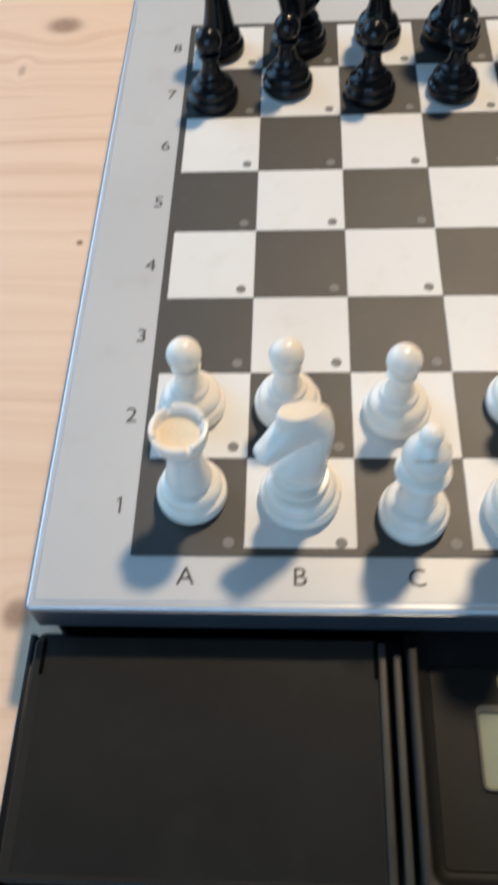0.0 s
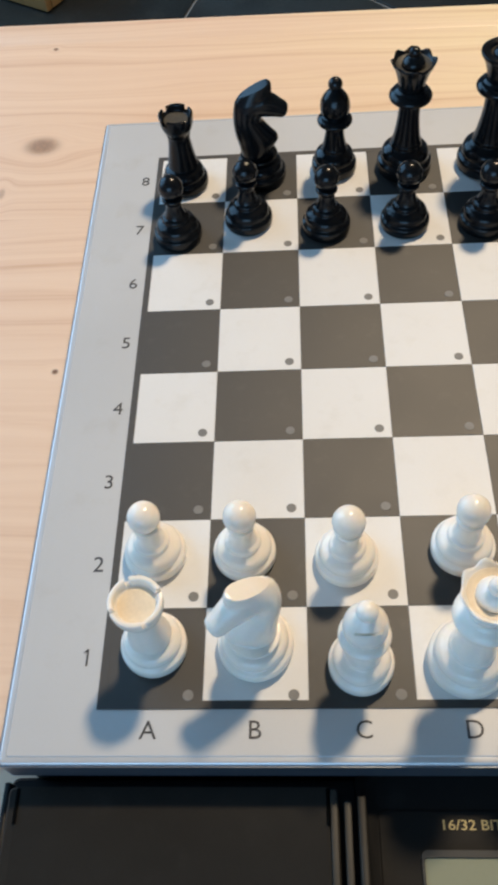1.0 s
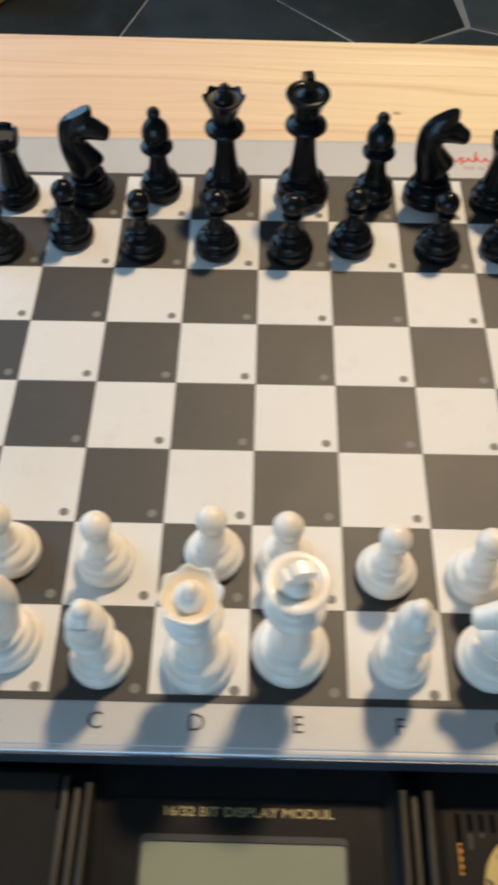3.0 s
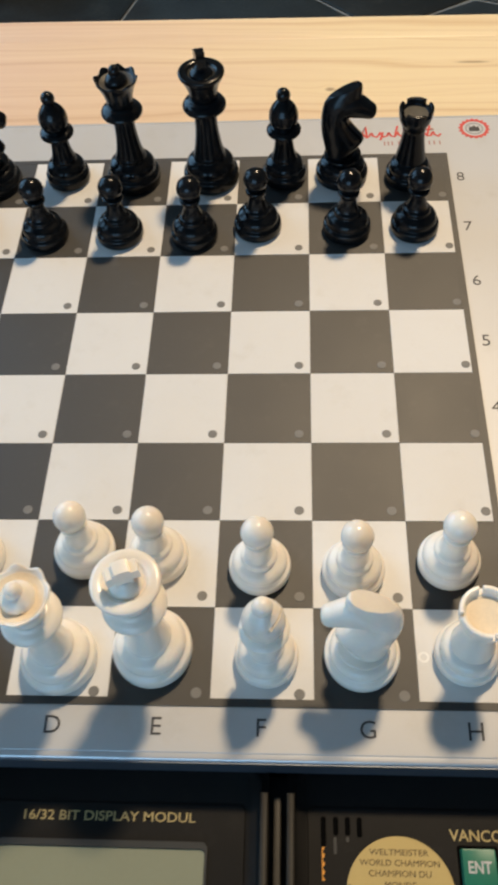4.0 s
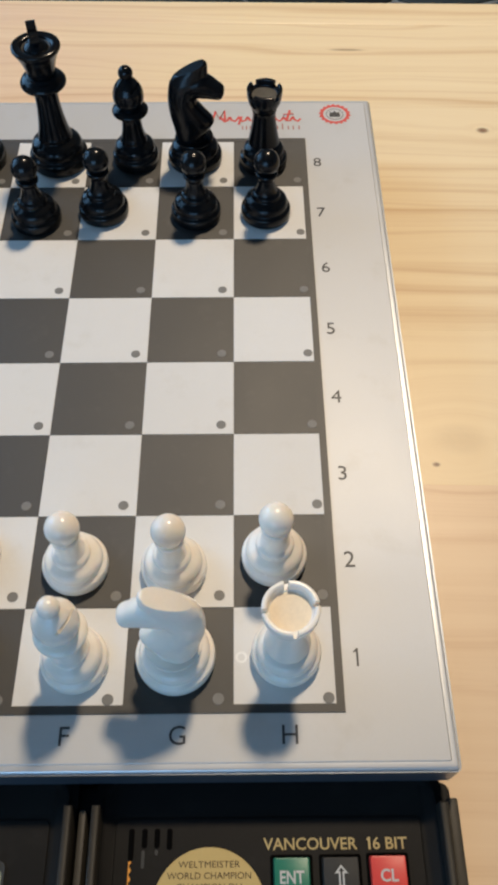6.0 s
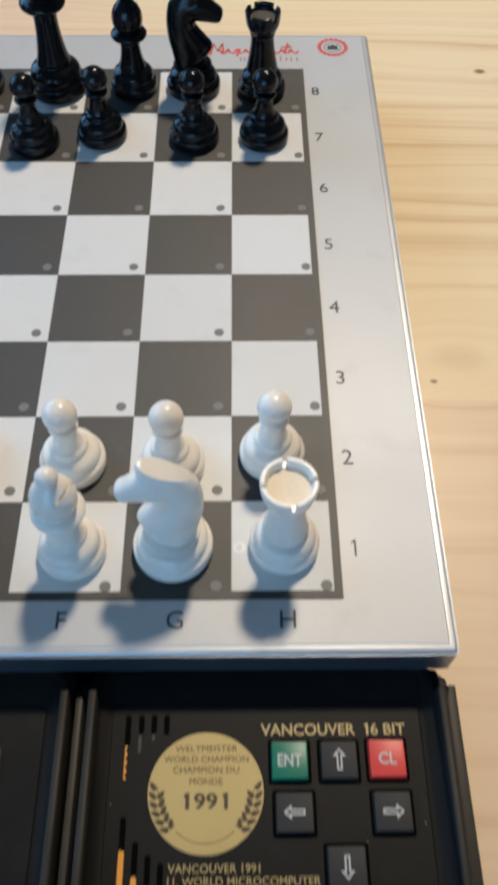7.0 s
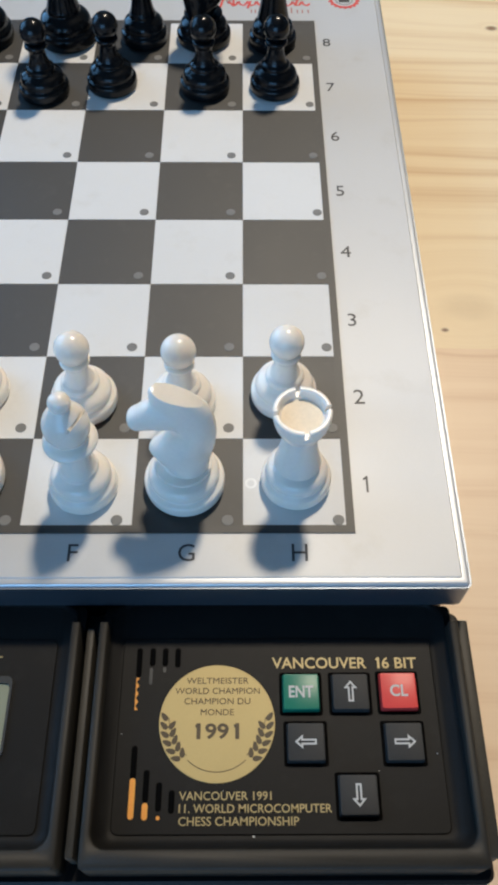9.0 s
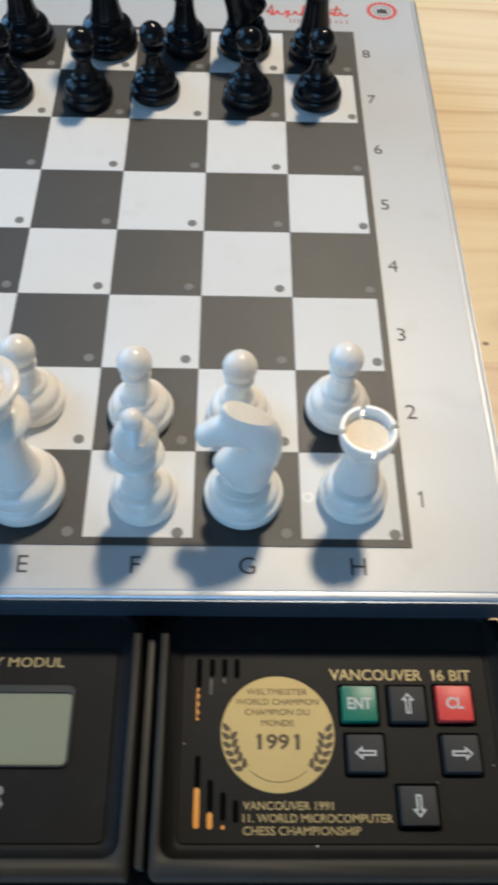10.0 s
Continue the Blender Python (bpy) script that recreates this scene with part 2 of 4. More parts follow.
M_RED_INK = surface("red_ink", (0.66, 0.07, 0.06), 0.5, vary=0.08, coarse=300, fine=2000, bump=0)
M_DULL_RED = surface("dull_red_ink", (0.40, 0.17, 0.15), 0.5, vary=0.08, coarse=300, fine=2000, bump=0)
M_GREY_INK = surface("grey_ink", (0.22, 0.21, 0.21), 0.5, vary=0.08, coarse=300, fine=2000, bump=0)
M_PALE_INK = surface("pale_plate_print", (0.86, 0.85, 0.82), 0.45, vary=0.05, coarse=300, fine=2000, bump=0)
M_STONE = surface("dark_slate", (0.040, 0.047, 0.045), 0.50, vary=0.45, coarse=9, fine=120, bump=0.5, bump_scale=60, tint=0.6, rough_vary=0.25,
                  spots=(2.0, 26, (0.07, 0.068, 0.055)))
M_GROUT = surface("pale_grout", (0.34, 0.33, 0.30), 0.85, vary=0.15, coarse=30, fine=300, bump=0.4, bump_scale=300)
M_WALL = surface("white_wall_paint", (0.36, 0.36, 0.36), 0.8, vary=0.03, coarse=2, fine=150, bump=0.15, bump_scale=200)
M_CEIL = surface("grey_ceiling_paint", (0.22, 0.22, 0.215), 0.8, vary=0.02, coarse=2, fine=150, bump=0.1, bump_scale=200)
M_FRAME = surface("white_window_paint", (0.78, 0.78, 0.77), 0.4, vary=0.03, coarse=6, fine=200)
PINE_LIGHT, PINE_DARK = (0.83, 0.60, 0.43), (0.63, 0.375, 0.235)
# yellower pair for the lamp end, its warm light partly painted in
LAMP_SIDE_LIGHT, LAMP_SIDE_DARK = (0.92, 0.74, 0.47), (0.70, 0.47, 0.25)
KNOTS = [
    (-0.082, 0.350, 0.0105, 0.0078, 1.2, 0.68),
    (-0.046, -0.007, 0.0055, 0.0060, 1.2, 0.70),
    (-0.049, 0.175, 0.0016, 0.0016, 2.0, 0.95),
    (0.339, 0.115, 0.0016, 0.0011, 2.0, 0.95),
    (0.395, 0.341, 0.0032, 0.0022, 2.0, 0.90),
    (0.322, 0.421, 0.0100, 0.0012, 1.6, 0.55),
    (0.231, 0.396, 0.0030, 0.0020, 1.5, 0.60),
    (-0.088, 0.452, 0.0017, 0.0018, 2.0, 0.85),
    (-0.100, 0.308, 0.0022, 0.0045, 1.5, 0.40),
    (0.351, 0.128, 0.0120, 0.0080, 1.4, 0.12),
]
# the table stands turned by 1.2 degrees
KNOTS = [(x - 0.0209 * y, y + 0.0209 * x, *rest) for x, y, *rest in KNOTS]
M_PINE = pine("lacquered_pine", PINE_LIGHT, PINE_DARK, KNOTS, lamp_side=(LAMP_SIDE_LIGHT, LAMP_SIDE_DARK))
M_CRATE = pine("orange_pine", (0.52, 0.30, 0.12), (0.34, 0.17, 0.06))

# ---- mesh helpers ----


def mesh_of(name, bm, material, sharp=35):
    bmesh.ops.recalc_face_normals(bm, faces=bm.faces)
    me = bpy.data.meshes.new(name)
    bm.to_mesh(me)
    bm.free()
    me.materials.append(material)
    me.shade_smooth()
    me.set_sharp_from_angle(angle=radians(sharp))
    return me


def part(name, bm, material, parent, label="", sharp=35, at=None):
    """One mesh object under a thing or a part."""
    ob = new(name, bm if isinstance(bm, bpy.types.Mesh) else mesh_of(name, bm, material, sharp))
    ob.parent = parent
    if at is not None:
        ob.location = at
    return tagged(ob, label)


def thing(name, at, label, category, group="", kind="", turn=0.0):
    ob = new(name)
    ob.empty_display_size = 0.01
    ob.matrix_world = pose(*at, 0, 0, turn)
    return tagged(ob, label, category, group, kind)


def box(x0, x1, y0, y1, z0, z1, bevel=0.0, segments=2, bm=None):
    own = bmesh.new()
    bmesh.ops.create_cube(own, size=1.0)
    for v in own.verts:
        v.co = Vector(((x0 + x1) / 2 + v.co.x * (x1 - x0), (y0 + y1) / 2 + v.co.y * (y1 - y0), (z0 + z1) / 2 + v.co.z * (z1 - z0)))
    if bevel:
        bmesh.ops.bevel(own, geom=own.edges[:], offset=bevel, segments=segments, profile=0.5, affect="EDGES")
    if bm is None:
        return own
    tmp = bpy.data.meshes.new("tmp")
    own.to_mesh(tmp)
    own.free()
    bm.from_mesh(tmp)
    bpy.data.meshes.remove(tmp)
    return bm


def round_rect(x0, x1, y0, y1, r, n=6):
    pts = []
    for cx, cy, a in ((x1 - r, y1 - r, 0), (x0 + r, y1 - r, 90), (x0 + r, y0 + r, 180), (x1 - r, y0 + r, 270)):
        for k in range(n + 1):
            w = radians(a + 90 * k / n)
            pts.append((cx + r * math.cos(w), cy + r * math.sin(w)))
    return pts


def layers(rings, cap_start=True, cap_end=True):
    """Skin over rings of the same number of points (x, y, z)."""
    bm = bmesh.new()
    loops = [[bm.verts.new(p) for p in ring] for ring in rings]
    n = len(loops[0])
    for a, b in zip(loops, loops[1:]):
        for k in range(n):
            bm.faces.new((a[k], a[(k + 1) % n], b[(k + 1) % n], b[k]))
    if cap_start:
        bm.faces.new(loops[0][::-1])
    if cap_end:
        bm.faces.new(loops[-1])
    return bm


def slab(outline, z0, z1, edge=0.0):
    """A flat plate of an outline, its upper edge taken off by edge."""
    rings = [[(x, y, z0) for x, y in outline]]
    if edge:
        small = inset(outline, edge)
        rings += [[(x, y, z1 - edge) for x, y in outline], [(x, y, z1) for x, y in small]]
    else:
        rings += [[(x, y, z1) for x, y in outline]]
    return layers(rings)


def inset(outline, d):
    """The outline (counter-clockwise) moved inwards by d."""
    out, n = [], len(outline)
    for k in range(n):
        p, a, b = Vector(outline[k]), Vector(outline[k - 1]), Vector(outline[(k + 1) % n])
        e, f = p - a, b - p
        if e.length < 1e-9:
            e = f
        if f.length < 1e-9:
            f = e
        e, f = e.normalized(), f.normalized()
        m = Vector((-e.y, e.x)) + Vector((-f.y, f.x))
        s = max(0.35, m.length_squared / 2)
        out.append(tuple(p + m * (d / s)))
    return out


def rim(outer, inner, z0, z1):
    """A flat frame between two outlines."""
    return layers([[(x, y, z0) for x, y in outer], [(x, y, z1) for x, y in outer], [(x, y, z1) for x, y in inner],
                   [(x, y, z0) for x, y in inner], [(x, y, z0) for x, y in outer]], False, False)


def rounded(profile, rounds=2):
    """Corner cutting of an open line."""
    for _ in range(rounds):
        out = [profile[0]]
        for (a, b), (c, d) in zip(profile, profile[1:]):
            out += [(0.8 * a + 0.2 * c, 0.8 * b + 0.2 * d), (0.2 * a + 0.8 * c, 0.2 * b + 0.8 * d)]
        profile = out + [profile[-1]]
    return profile


def lathe(profile, segments=48, rounds=2, wave=None):
    """Turn a profile in millimetres (r, z) about z. wave(r, z, angle) may reshape it."""
    pts = rounded(profile, rounds)
    bm = bmesh.new()
    loops = []
    for r, z in pts:
        if r < 1e-6:
            loops.append([bm.verts.new((0, 0, z / 1000))])
            continue
        ring = []
        for k in range(segments):
            w = 2 * math.pi * k / segments
            rr, zz = wave(r, z, w) if wave else (r, z)
            ring.append(bm.verts.new((rr * math.cos(w) / 1000, rr * math.sin(w) / 1000, zz / 1000)))
        loops.append(ring)
    for a, b in zip(loops, loops[1:]):
        for k in range(segments):
            k2 = (k + 1) % segments
            if len(a) == 1 and len(b) == 1:
                break
            if len(a) == 1:
                bm.faces.new((a[0], b[k2], b[k]))
            elif len(b) == 1:
                bm.faces.new((a[k], a[k2], b[0]))
            else:
                bm.faces.new((a[k], a[k2], b[k2], b[k]))
    return bm


def ball(r, z, squash=1.0):
    n = 14
    return lathe([(r * math.sin(math.pi * k / n), z - r * squash * math.cos(math.pi * k / n)) for k in range(n + 1)], 40, 0)


def cut(bm, cutters):
    """The mesh of bm with the boxes of cutters taken out of it."""
    bmesh.ops.recalc_face_normals(bm, faces=bm.faces)
    body, tool = bpy.data.meshes.new("body"), bpy.data.meshes.new("tool")
    bm.to_mesh(body)
    bm.free()
    bmesh.ops.recalc_face_normals(cutters, faces=cutters.faces)
    cutters.to_mesh(tool)
    cutters.free()
    a, b = new("body", body), new("tool", tool)
    mod = a.modifiers.new("cut", "BOOLEAN")
    mod.object, mod.operation, mod.solver = b, "DIFFERENCE", "EXACT"
    got = bpy.data.meshes.new_from_object(a.evaluated_get(bpy.context.evaluated_depsgraph_get()))
    out = bmesh.new()
    out.from_mesh(got)
    for ob in (a, b):
        bpy.data.objects.remove(ob)
    for me in (body, tool, got):
        bpy.data.meshes.remove(me)
    return out


def writing(body, cx, cy, z, width=None, height=None, bold=0.0, thick=0.00008, turn=0.0):
    """A bmesh of the letters, centred and scaled to a width or height in metres."""
    cu = bpy.data.curves.new("letters", "FONT")
    cu.body, cu.size, cu.offset, cu.resolution_u, cu.extrude = body, 1.0, bold, 3, 0.0
    ob = new("letters", cu)
    me = bpy.data.meshes.new_from_object(ob.evaluated_get(bpy.context.evaluated_depsgraph_get()))
    bpy.data.objects.remove(ob)
    bpy.data.curves.remove(cu)
    co = np.array([v.co[:2] for v in me.vertices])
    lo, hi = co.min(0), co.max(0)
    sx = width / (hi[0] - lo[0]) if width else None
    sy = height / (hi[1] - lo[1]) if height else None
    sx, sy = sx or sy, sy or sx
    mid = (lo + hi) / 2
    bm = bmesh.new()
    bm.from_mesh(me)
    bpy.data.meshes.remove(me)
    c, s = math.cos(radians(turn)), math.sin(radians(turn))
    for v in bm.verts:
        u, w = (v.co.x - mid[0]) * sx, (v.co.y - mid[1]) * sy
        v.co = Vector((cx + c * u - s * w, cy + s * u + c * w, z))
    got = bmesh.ops.extrude_face_region(bm, geom=bm.faces[:])
    bmesh.ops.translate(bm, vec=(0, 0, thick), verts=[g for g in got["geom"] if isinstance(g, bmesh.types.BMVert)])
    return bm


def stroke(points, width, z, thick=0.00008):
    """A flat pen line of a width along points."""
    pts = [Vector(p) for p in points]
    left, right = [], []
    for k, p in enumerate(pts):
        d = (pts[min(k + 1, len(pts) - 1)] - pts[max(k - 1, 0)]).normalized()
        n = Vector((-d.y, d.x)) * width / 2
        left.append(p + n)
        right.append(p - n)
    outline = [tuple(p) for p in right] + [tuple(p) for p in left[::-1]]
    bm = bmesh.new()
    m = len(pts)
    lo = [bm.verts.new((x, y, z)) for x, y in outline]
    hi = [bm.verts.new((x, y, z + thick)) for x, y in outline]
    n = len(outline)
    for k in range(m - 1):
        bm.faces.new((hi[k], hi[k + 1], hi[n - 2 - k], hi[n - 1 - k]))
        bm.faces.new((lo[n - 1 - k], lo[n - 2 - k], lo[k + 1], lo[k]))
    for k in range(n):
        bm.faces.new((lo[k], lo[(k + 1) % n], hi[(k + 1) % n], hi[k]))
    return bm


def figure_one(cx, cy, h, w, z):
    """The figure 1 with a small flag, h high, drawn with a pen of width w."""
    return merged(stroke([(cx, cy - h / 2), (cx, cy + h / 2)], w, z), stroke([(cx - h * 0.20, cy + h * 0.28), (cx + w * 0.3, cy + h / 2 - w * 0.3)], w * 0.85, z + 0.00002))


def merged(*bms):
    out = bmesh.new()
    for b in bms:
        tmp = bpy.data.meshes.new("tmp")
        b.to_mesh(tmp)
        b.free()
        out.from_mesh(tmp)
        bpy.data.meshes.remove(tmp)
    return out


def disc(cx, cy, r, z0, z1, n=48, edge=0.0):
    return slab([(cx + r * math.cos(2 * math.pi * k / n), cy + r * math.sin(2 * math.pi * k / n)) for k in range(n)], z0, z1, edge)


# ---- room ----
X0, X1, Y0, Y1, H = -1.35, 2.8, -2.0, 3.2, 2.5
WIN_L, WIN_B = (0.15, 2.45, 0.9, 2.2), (-1.10, 0.40, 0.9, 2.1)


def wall(name, bm):
    return tagged(new(name, mesh_of(name, bm, M_WALL)), "plain grey-white painted room wall", "wall", kind="structure")


def wall_with_window(name, along_x, at, thick, span, win):
    bm = bmesh.new()
    a, b, z0, z1 = win
    for u0, u1, w0, w1 in ((span[0], a, 0, H), (b, span[1], 0, H), (a, b, 0, z0), (a, b, z1, H)):
        if along_x:
            box(u0, u1, at, at + thick, w0, w1, bm=bm)
        else:
            box(at, at + thick, u0, u1, w0, w1, bm=bm)
    return wall(name, bm)


wall_with_window("wall_west", False, X0 - 0.2, 0.2, (Y0 - 0.2, Y1 + 0.2), WIN_L)
wall_with_window("wall_south", True, Y0 - 0.2, 0.2, (X0, X1), WIN_B)
wall("wall_east", box(X1, X1 + 0.2, Y0 - 0.2, Y1 + 0.2, 0, H))
wall("wall_north", box(X0, X1, Y1, Y1 + 0.2, 0, H))
tagged(new("ceiling", mesh_of("ceiling", box(X0 - 0.2, X1 + 0.2, Y0 - 0.2, Y1 + 0.2, H, H + 0.15), M_CEIL)), "plain grey painted ceiling", "ceiling", kind="structure")


def clip_cell(poly, p, q):
    """Keep the part of a polygon nearer to p than to q."""
    mid, n = (p + q) / 2, q - p
    out = []
    for a, b in zip(poly, poly[1:] + poly[:1]):
        da, db = (a - mid).dot(n), (b - mid).dot(n)
        if da <= 0:
            out.append(a)
        if (da < 0) != (db < 0):
            out.append(a + (b - a) * (da / (da - db)))
    return out


floor = tagged(new("floor", mesh_of("floor", box(X0 - 0.2, X1 + 0.2, Y0 - 0.2, Y1 + 0.2, -0.2, -0.006), M_GROUT)),
               "dark slate flagstone floor with pale mortar joints", "floor", kind="structure")
rng = random.Random(7)
seeds = [Vector((-0.405, 1.915)), Vector((0.075, 1.765)), Vector((0.315, 2.005))]
tries = 0
while tries < 3000:
    tries += 1
    p = Vector((rng.uniform(X0, X1), rng.uniform(Y0, Y1)))
    if all((p - q).length > (0.50 if k < 3 else 0.42) for k, q in enumerate(seeds)):
        seeds.append(p)
for p in seeds:
    cell = [Vector(c) for c in ((X0, Y0), (X1, Y0), (X1, Y1), (X0, Y1))]
    for q in seeds:
        if q is not p and (q - p).length < 1.6:
            cell = clip_cell(cell, p, q)
    if len(cell) < 3:
        continue
    # slightly bowed, broken edges
    rich = []
    for a, b in zip(cell, cell[1:] + cell[:1]):
        n = Vector((-(b - a).y, (b - a).x))
        bow = 0.05 * math.sin(17 * (a.x + b.x) + 11 * (a.y + b.y))
        for k in range(6):
            f = k / 6
            rich.append(tuple(a + (b - a) * f + n * bow * f * (1 - f)))
    edge = inset(rich, 0.0075)
    small = inset(rich, 0.0115)
    bm = layers([[(x, y, -0.02) for x, y in edge], [(x, y, -0.003) for x, y in edge], [(x, y, 0.0) for x, y in small]])
    part("flagstone", bm, M_STONE, floor, sharp=50)


def window(name, along_x, at, win):
    a, b, z0, z1 = win
    w = tagged(new(name), "white painted window frame in the room wall", "window", kind="structure")

    def bar(u0, u1, w0, w1, label):
        bm = box(u0, u1, at - 0.03, at + 0.03, w0, w1, 0.004) if along_x else box(at - 0.03, at + 0.03, u0, u1, w0, w1, 0.004)
        part(label, bm, M_FRAME, w)
    bar(a, b, z0, z0 + 0.05, "window_frame")
    bar(a, b, z1 - 0.05, z1, "window_frame")
    bar(a, a + 0.05, z0 + 0.05, z1 - 0.05, "window_frame")
    bar(b - 0.05, b, z0 + 0.05, z1 - 0.05, "window_frame")


window("window_1", False, X0 - 0.12, WIN_L)
window("window_2", True, Y0 - 0.12, WIN_B)

# ---- wooden crate on the floor behind the table ----
crate = thing("wooden_crate", (-0.50, 1.84, 0.0), "orange-brown wooden box standing on the slate floor", "box", turn=-31)
for k in range(3):
    part("board", box(-0.45, 0.0, 0.0, 0.018, 0.005 + 0.105 * k, 0.105 + 0.105 * k, 0.002), M_CRATE, crate)
    part("board", box(-0.45, 0.0, 0.372, 0.39, 0.005 + 0.105 * k, 0.105 + 0.105 * k, 0.002), M_CRATE, crate)
    part("end_board", box(-0.018, 0.0, 0.02, 0.37, 0.005 + 0.105 * k, 0.105 + 0.105 * k, 0.002), M_CRATE, crate)
    part("end_board", box(-0.45, -0.432, 0.02, 0.37, 0.005 + 0.105 * k, 0.105 + 0.105 * k, 0.002), M_CRATE, crate)
part("bottom", box(-0.43, -0.02, 0.02, 0.37, 0.0, 0.012, 0.002), M_CRATE, crate)

# ---- table ----
TOP = 0.750
table = thing("pine_table", (0, 0, 0), "pale lacquered pine table top of glued planks with knots", "table", turn=-1.2)
FAR = 0.4815
seams = [FAR] + [0.4560 - 0.086 * k for k in range(10)]
for hi, lo in zip(seams, seams[1:]):
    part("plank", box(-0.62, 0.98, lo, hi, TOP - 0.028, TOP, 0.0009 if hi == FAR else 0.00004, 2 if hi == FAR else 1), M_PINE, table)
NEAR = seams[-1]
for lx in (-0.55, 0.85):
    for ly in (NEAR + 0.06, FAR - 0.12):
        part("leg", box(lx, lx + 0.07, ly, ly + 0.07, 0.0, TOP - 0.028, 0.004), M_PINE, table)
part("apron", box(-0.5, 0.87, FAR - 0.10, FAR - 0.078, TOP - 0.11, TOP - 0.0285, 0.002), M_PINE, table)
part("apron", box(-0.5, 0.87, NEAR + 0.08, NEAR + 0.10, TOP - 0.11, TOP - 0.0285, 0.002), M_PINE, table)

# ---- chess computer ----
S, Z = 0.036, 0.785
CX0, CX1, CY0, CY1 = -0.0322, 0.3236, -0.0187, 0.3205
computer = thing("chess_computer", (0.1455, 0.15, TOP), "silver chess computer with a chequered sensor board on a pine table", "chess computer")
OX, OY = 0.1455, 0.15


def own(bm, ox=OX, oy=OY, oz=TOP):
    """World coordinates to the thing's own."""
    bmesh.ops.translate(bm, vec=(-ox, -oy, -oz), verts=bm.verts)
    return bm


# silver upper shell, its top edge rounded, with a recess for the plate
def ring_at(d, r=0.0020):
    return round_rect(CX0 + d, CX1 - d, CY0 + d, CY1 - d, max(r - d, 0.0008))


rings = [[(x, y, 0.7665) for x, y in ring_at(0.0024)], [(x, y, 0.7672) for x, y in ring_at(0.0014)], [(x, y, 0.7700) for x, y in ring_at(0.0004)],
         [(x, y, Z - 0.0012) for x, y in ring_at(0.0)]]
part("case", own(layers(rings)), M_CASE, computer, "silver side of the upper shell, dark bluish reflections put into its colour", 50)
rings = [*[[(x, y, Z - 0.0012 * (1 - math.sin(radians(15 * k)))) for x, y in ring_at(0.0006 + 0.0010 * (1 - math.cos(radians(15 * k))))] for k in range(7)],
         [(x, y, Z) for x, y in ring_at(0.0030)], [(x, y, Z - 0.0010) for x, y in ring_at(0.0032)]]
part("lip", own(layers(rings, True, True)), M_LIP, computer, "silver rounded lip round the plate, its shine put into the colour", 50)
part("base", own(slab(round_rect(-0.0295, 0.3200, -0.0160, 0.3170, 0.005), TOP, 0.7662)), M_BASE, computer, "black plastic lower shell")
plate = part("board_plate", own(slab(ring_at(0.00305), Z - 0.0009, Z + 0.00025, 0.0003)), M_PLATE, computer, "silver printed playing plate with letters and numbers")

# letters and numbers along the edges of the plate
for k in range(8):
    c = (k + 0.5) * S
    part("letter", own(writing("ABCDEFGH"[k], c, -0.0070, Z + 0.00027, height=0.0060)), M_INK, plate)
    for nx in (-0.0056, 0.2934):
        figure = figure_one(nx, c, 0.0062, 0.0007, Z + 0.00027) if k == 0 else writing(str(k + 1), nx, c, Z + 0.00027, height=0.0062)
        part("number", own(figure), M_INK, plate)

# red maker's mark drawn as plain strokes, a grey bar line under it and a red toothed emblem
def wavy(x0, x1, y, amp, waves, slope=0.0):
    n = 40
    return [(x0 + (x1 - x0) * k / n + 0.0006 * math.cos(waves * 6.283 * k / n), y + slope * k / n + amp * math.sin(waves * 6.283 * k / n)) for k in range(n + 1)]


ZI = Z + 0.00027
part("red_mark", own(merged(stroke(wavy(0.2440, 0.2860, 0.3042, 0.0021, 9), 0.0012, ZI), stroke([(0.2405, 0.3005), (0.2425, 0.3105), (0.2445, 0.3040), (0.2470, 0.3110), (0.2475, 0.3015)], 0.0013, ZI + 0.0001),
                            stroke([(0.2545, 0.2995), (0.2560, 0.3060)], 0.0012, ZI + 0.0002), stroke([(0.2622, 0.3025), (0.2640, 0.3110)], 0.0012, ZI + 0.0002),
                            stroke([(0.2792, 0.3025), (0.2812, 0.3110)], 0.0012, ZI + 0.0002), stroke([(0.2775, 0.3075), (0.2830, 0.3079)], 0.0006, ZI + 0.0003))), M_RED_INK, plate, "red script-like mark of plain strokes")
bars = [stroke([(x, 0.2955), (x, 0.2955 + h)], 0.0007, ZI) for x, h in ((0.2565, 0.0030), (0.2585, 0.0030), (0.2605, 0.0030), (0.2640, 0.0030), (0.2660, 0.0030), (0.2690, 0.0048),
                                                                   (0.2720, 0.0030), (0.2745, 0.0030), (0.2770, 0.0048), (0.2800, 0.0030), (0.2825, 0.0030), (0.2855, 0.0030))]
part("grey_mark", own(merged(*bars)), M_DULL_RED, plate, "dull red row of plain print bars")
EMX, EMY = 0.3045, 0.3078
teeth = [(EMX + (0.0083 if (k // 2) % 2 else 0.0074) * math.cos(2 * math.pi * k / 72), EMY + (0.0083 if (k // 2) % 2 else 0.0074) * math.sin(2 * math.pi * k / 72)) for k in range(72)]
inner = [(EMX + 0.0060 * math.cos(2 * math.pi * k / 72), EMY + 0.0060 * math.sin(2 * math.pi * k / 72)) for k in range(72)]
ring2 = [(EMX + 0.0046 * math.cos(2 * math.pi * k / 72), EMY + 0.0046 * math.sin(2 * math.pi * k / 72)) for k in range(72)]
ring3 = [(EMX + 0.0041 * math.cos(2 * math.pi * k / 72), EMY + 0.0041 * math.sin(2 * math.pi * k / 72)) for k in range(72)]
part("red_emblem", own(rim(teeth, inner, ZI, ZI + 0.00008)), M_RED_INK, plate, "red toothed emblem ring")
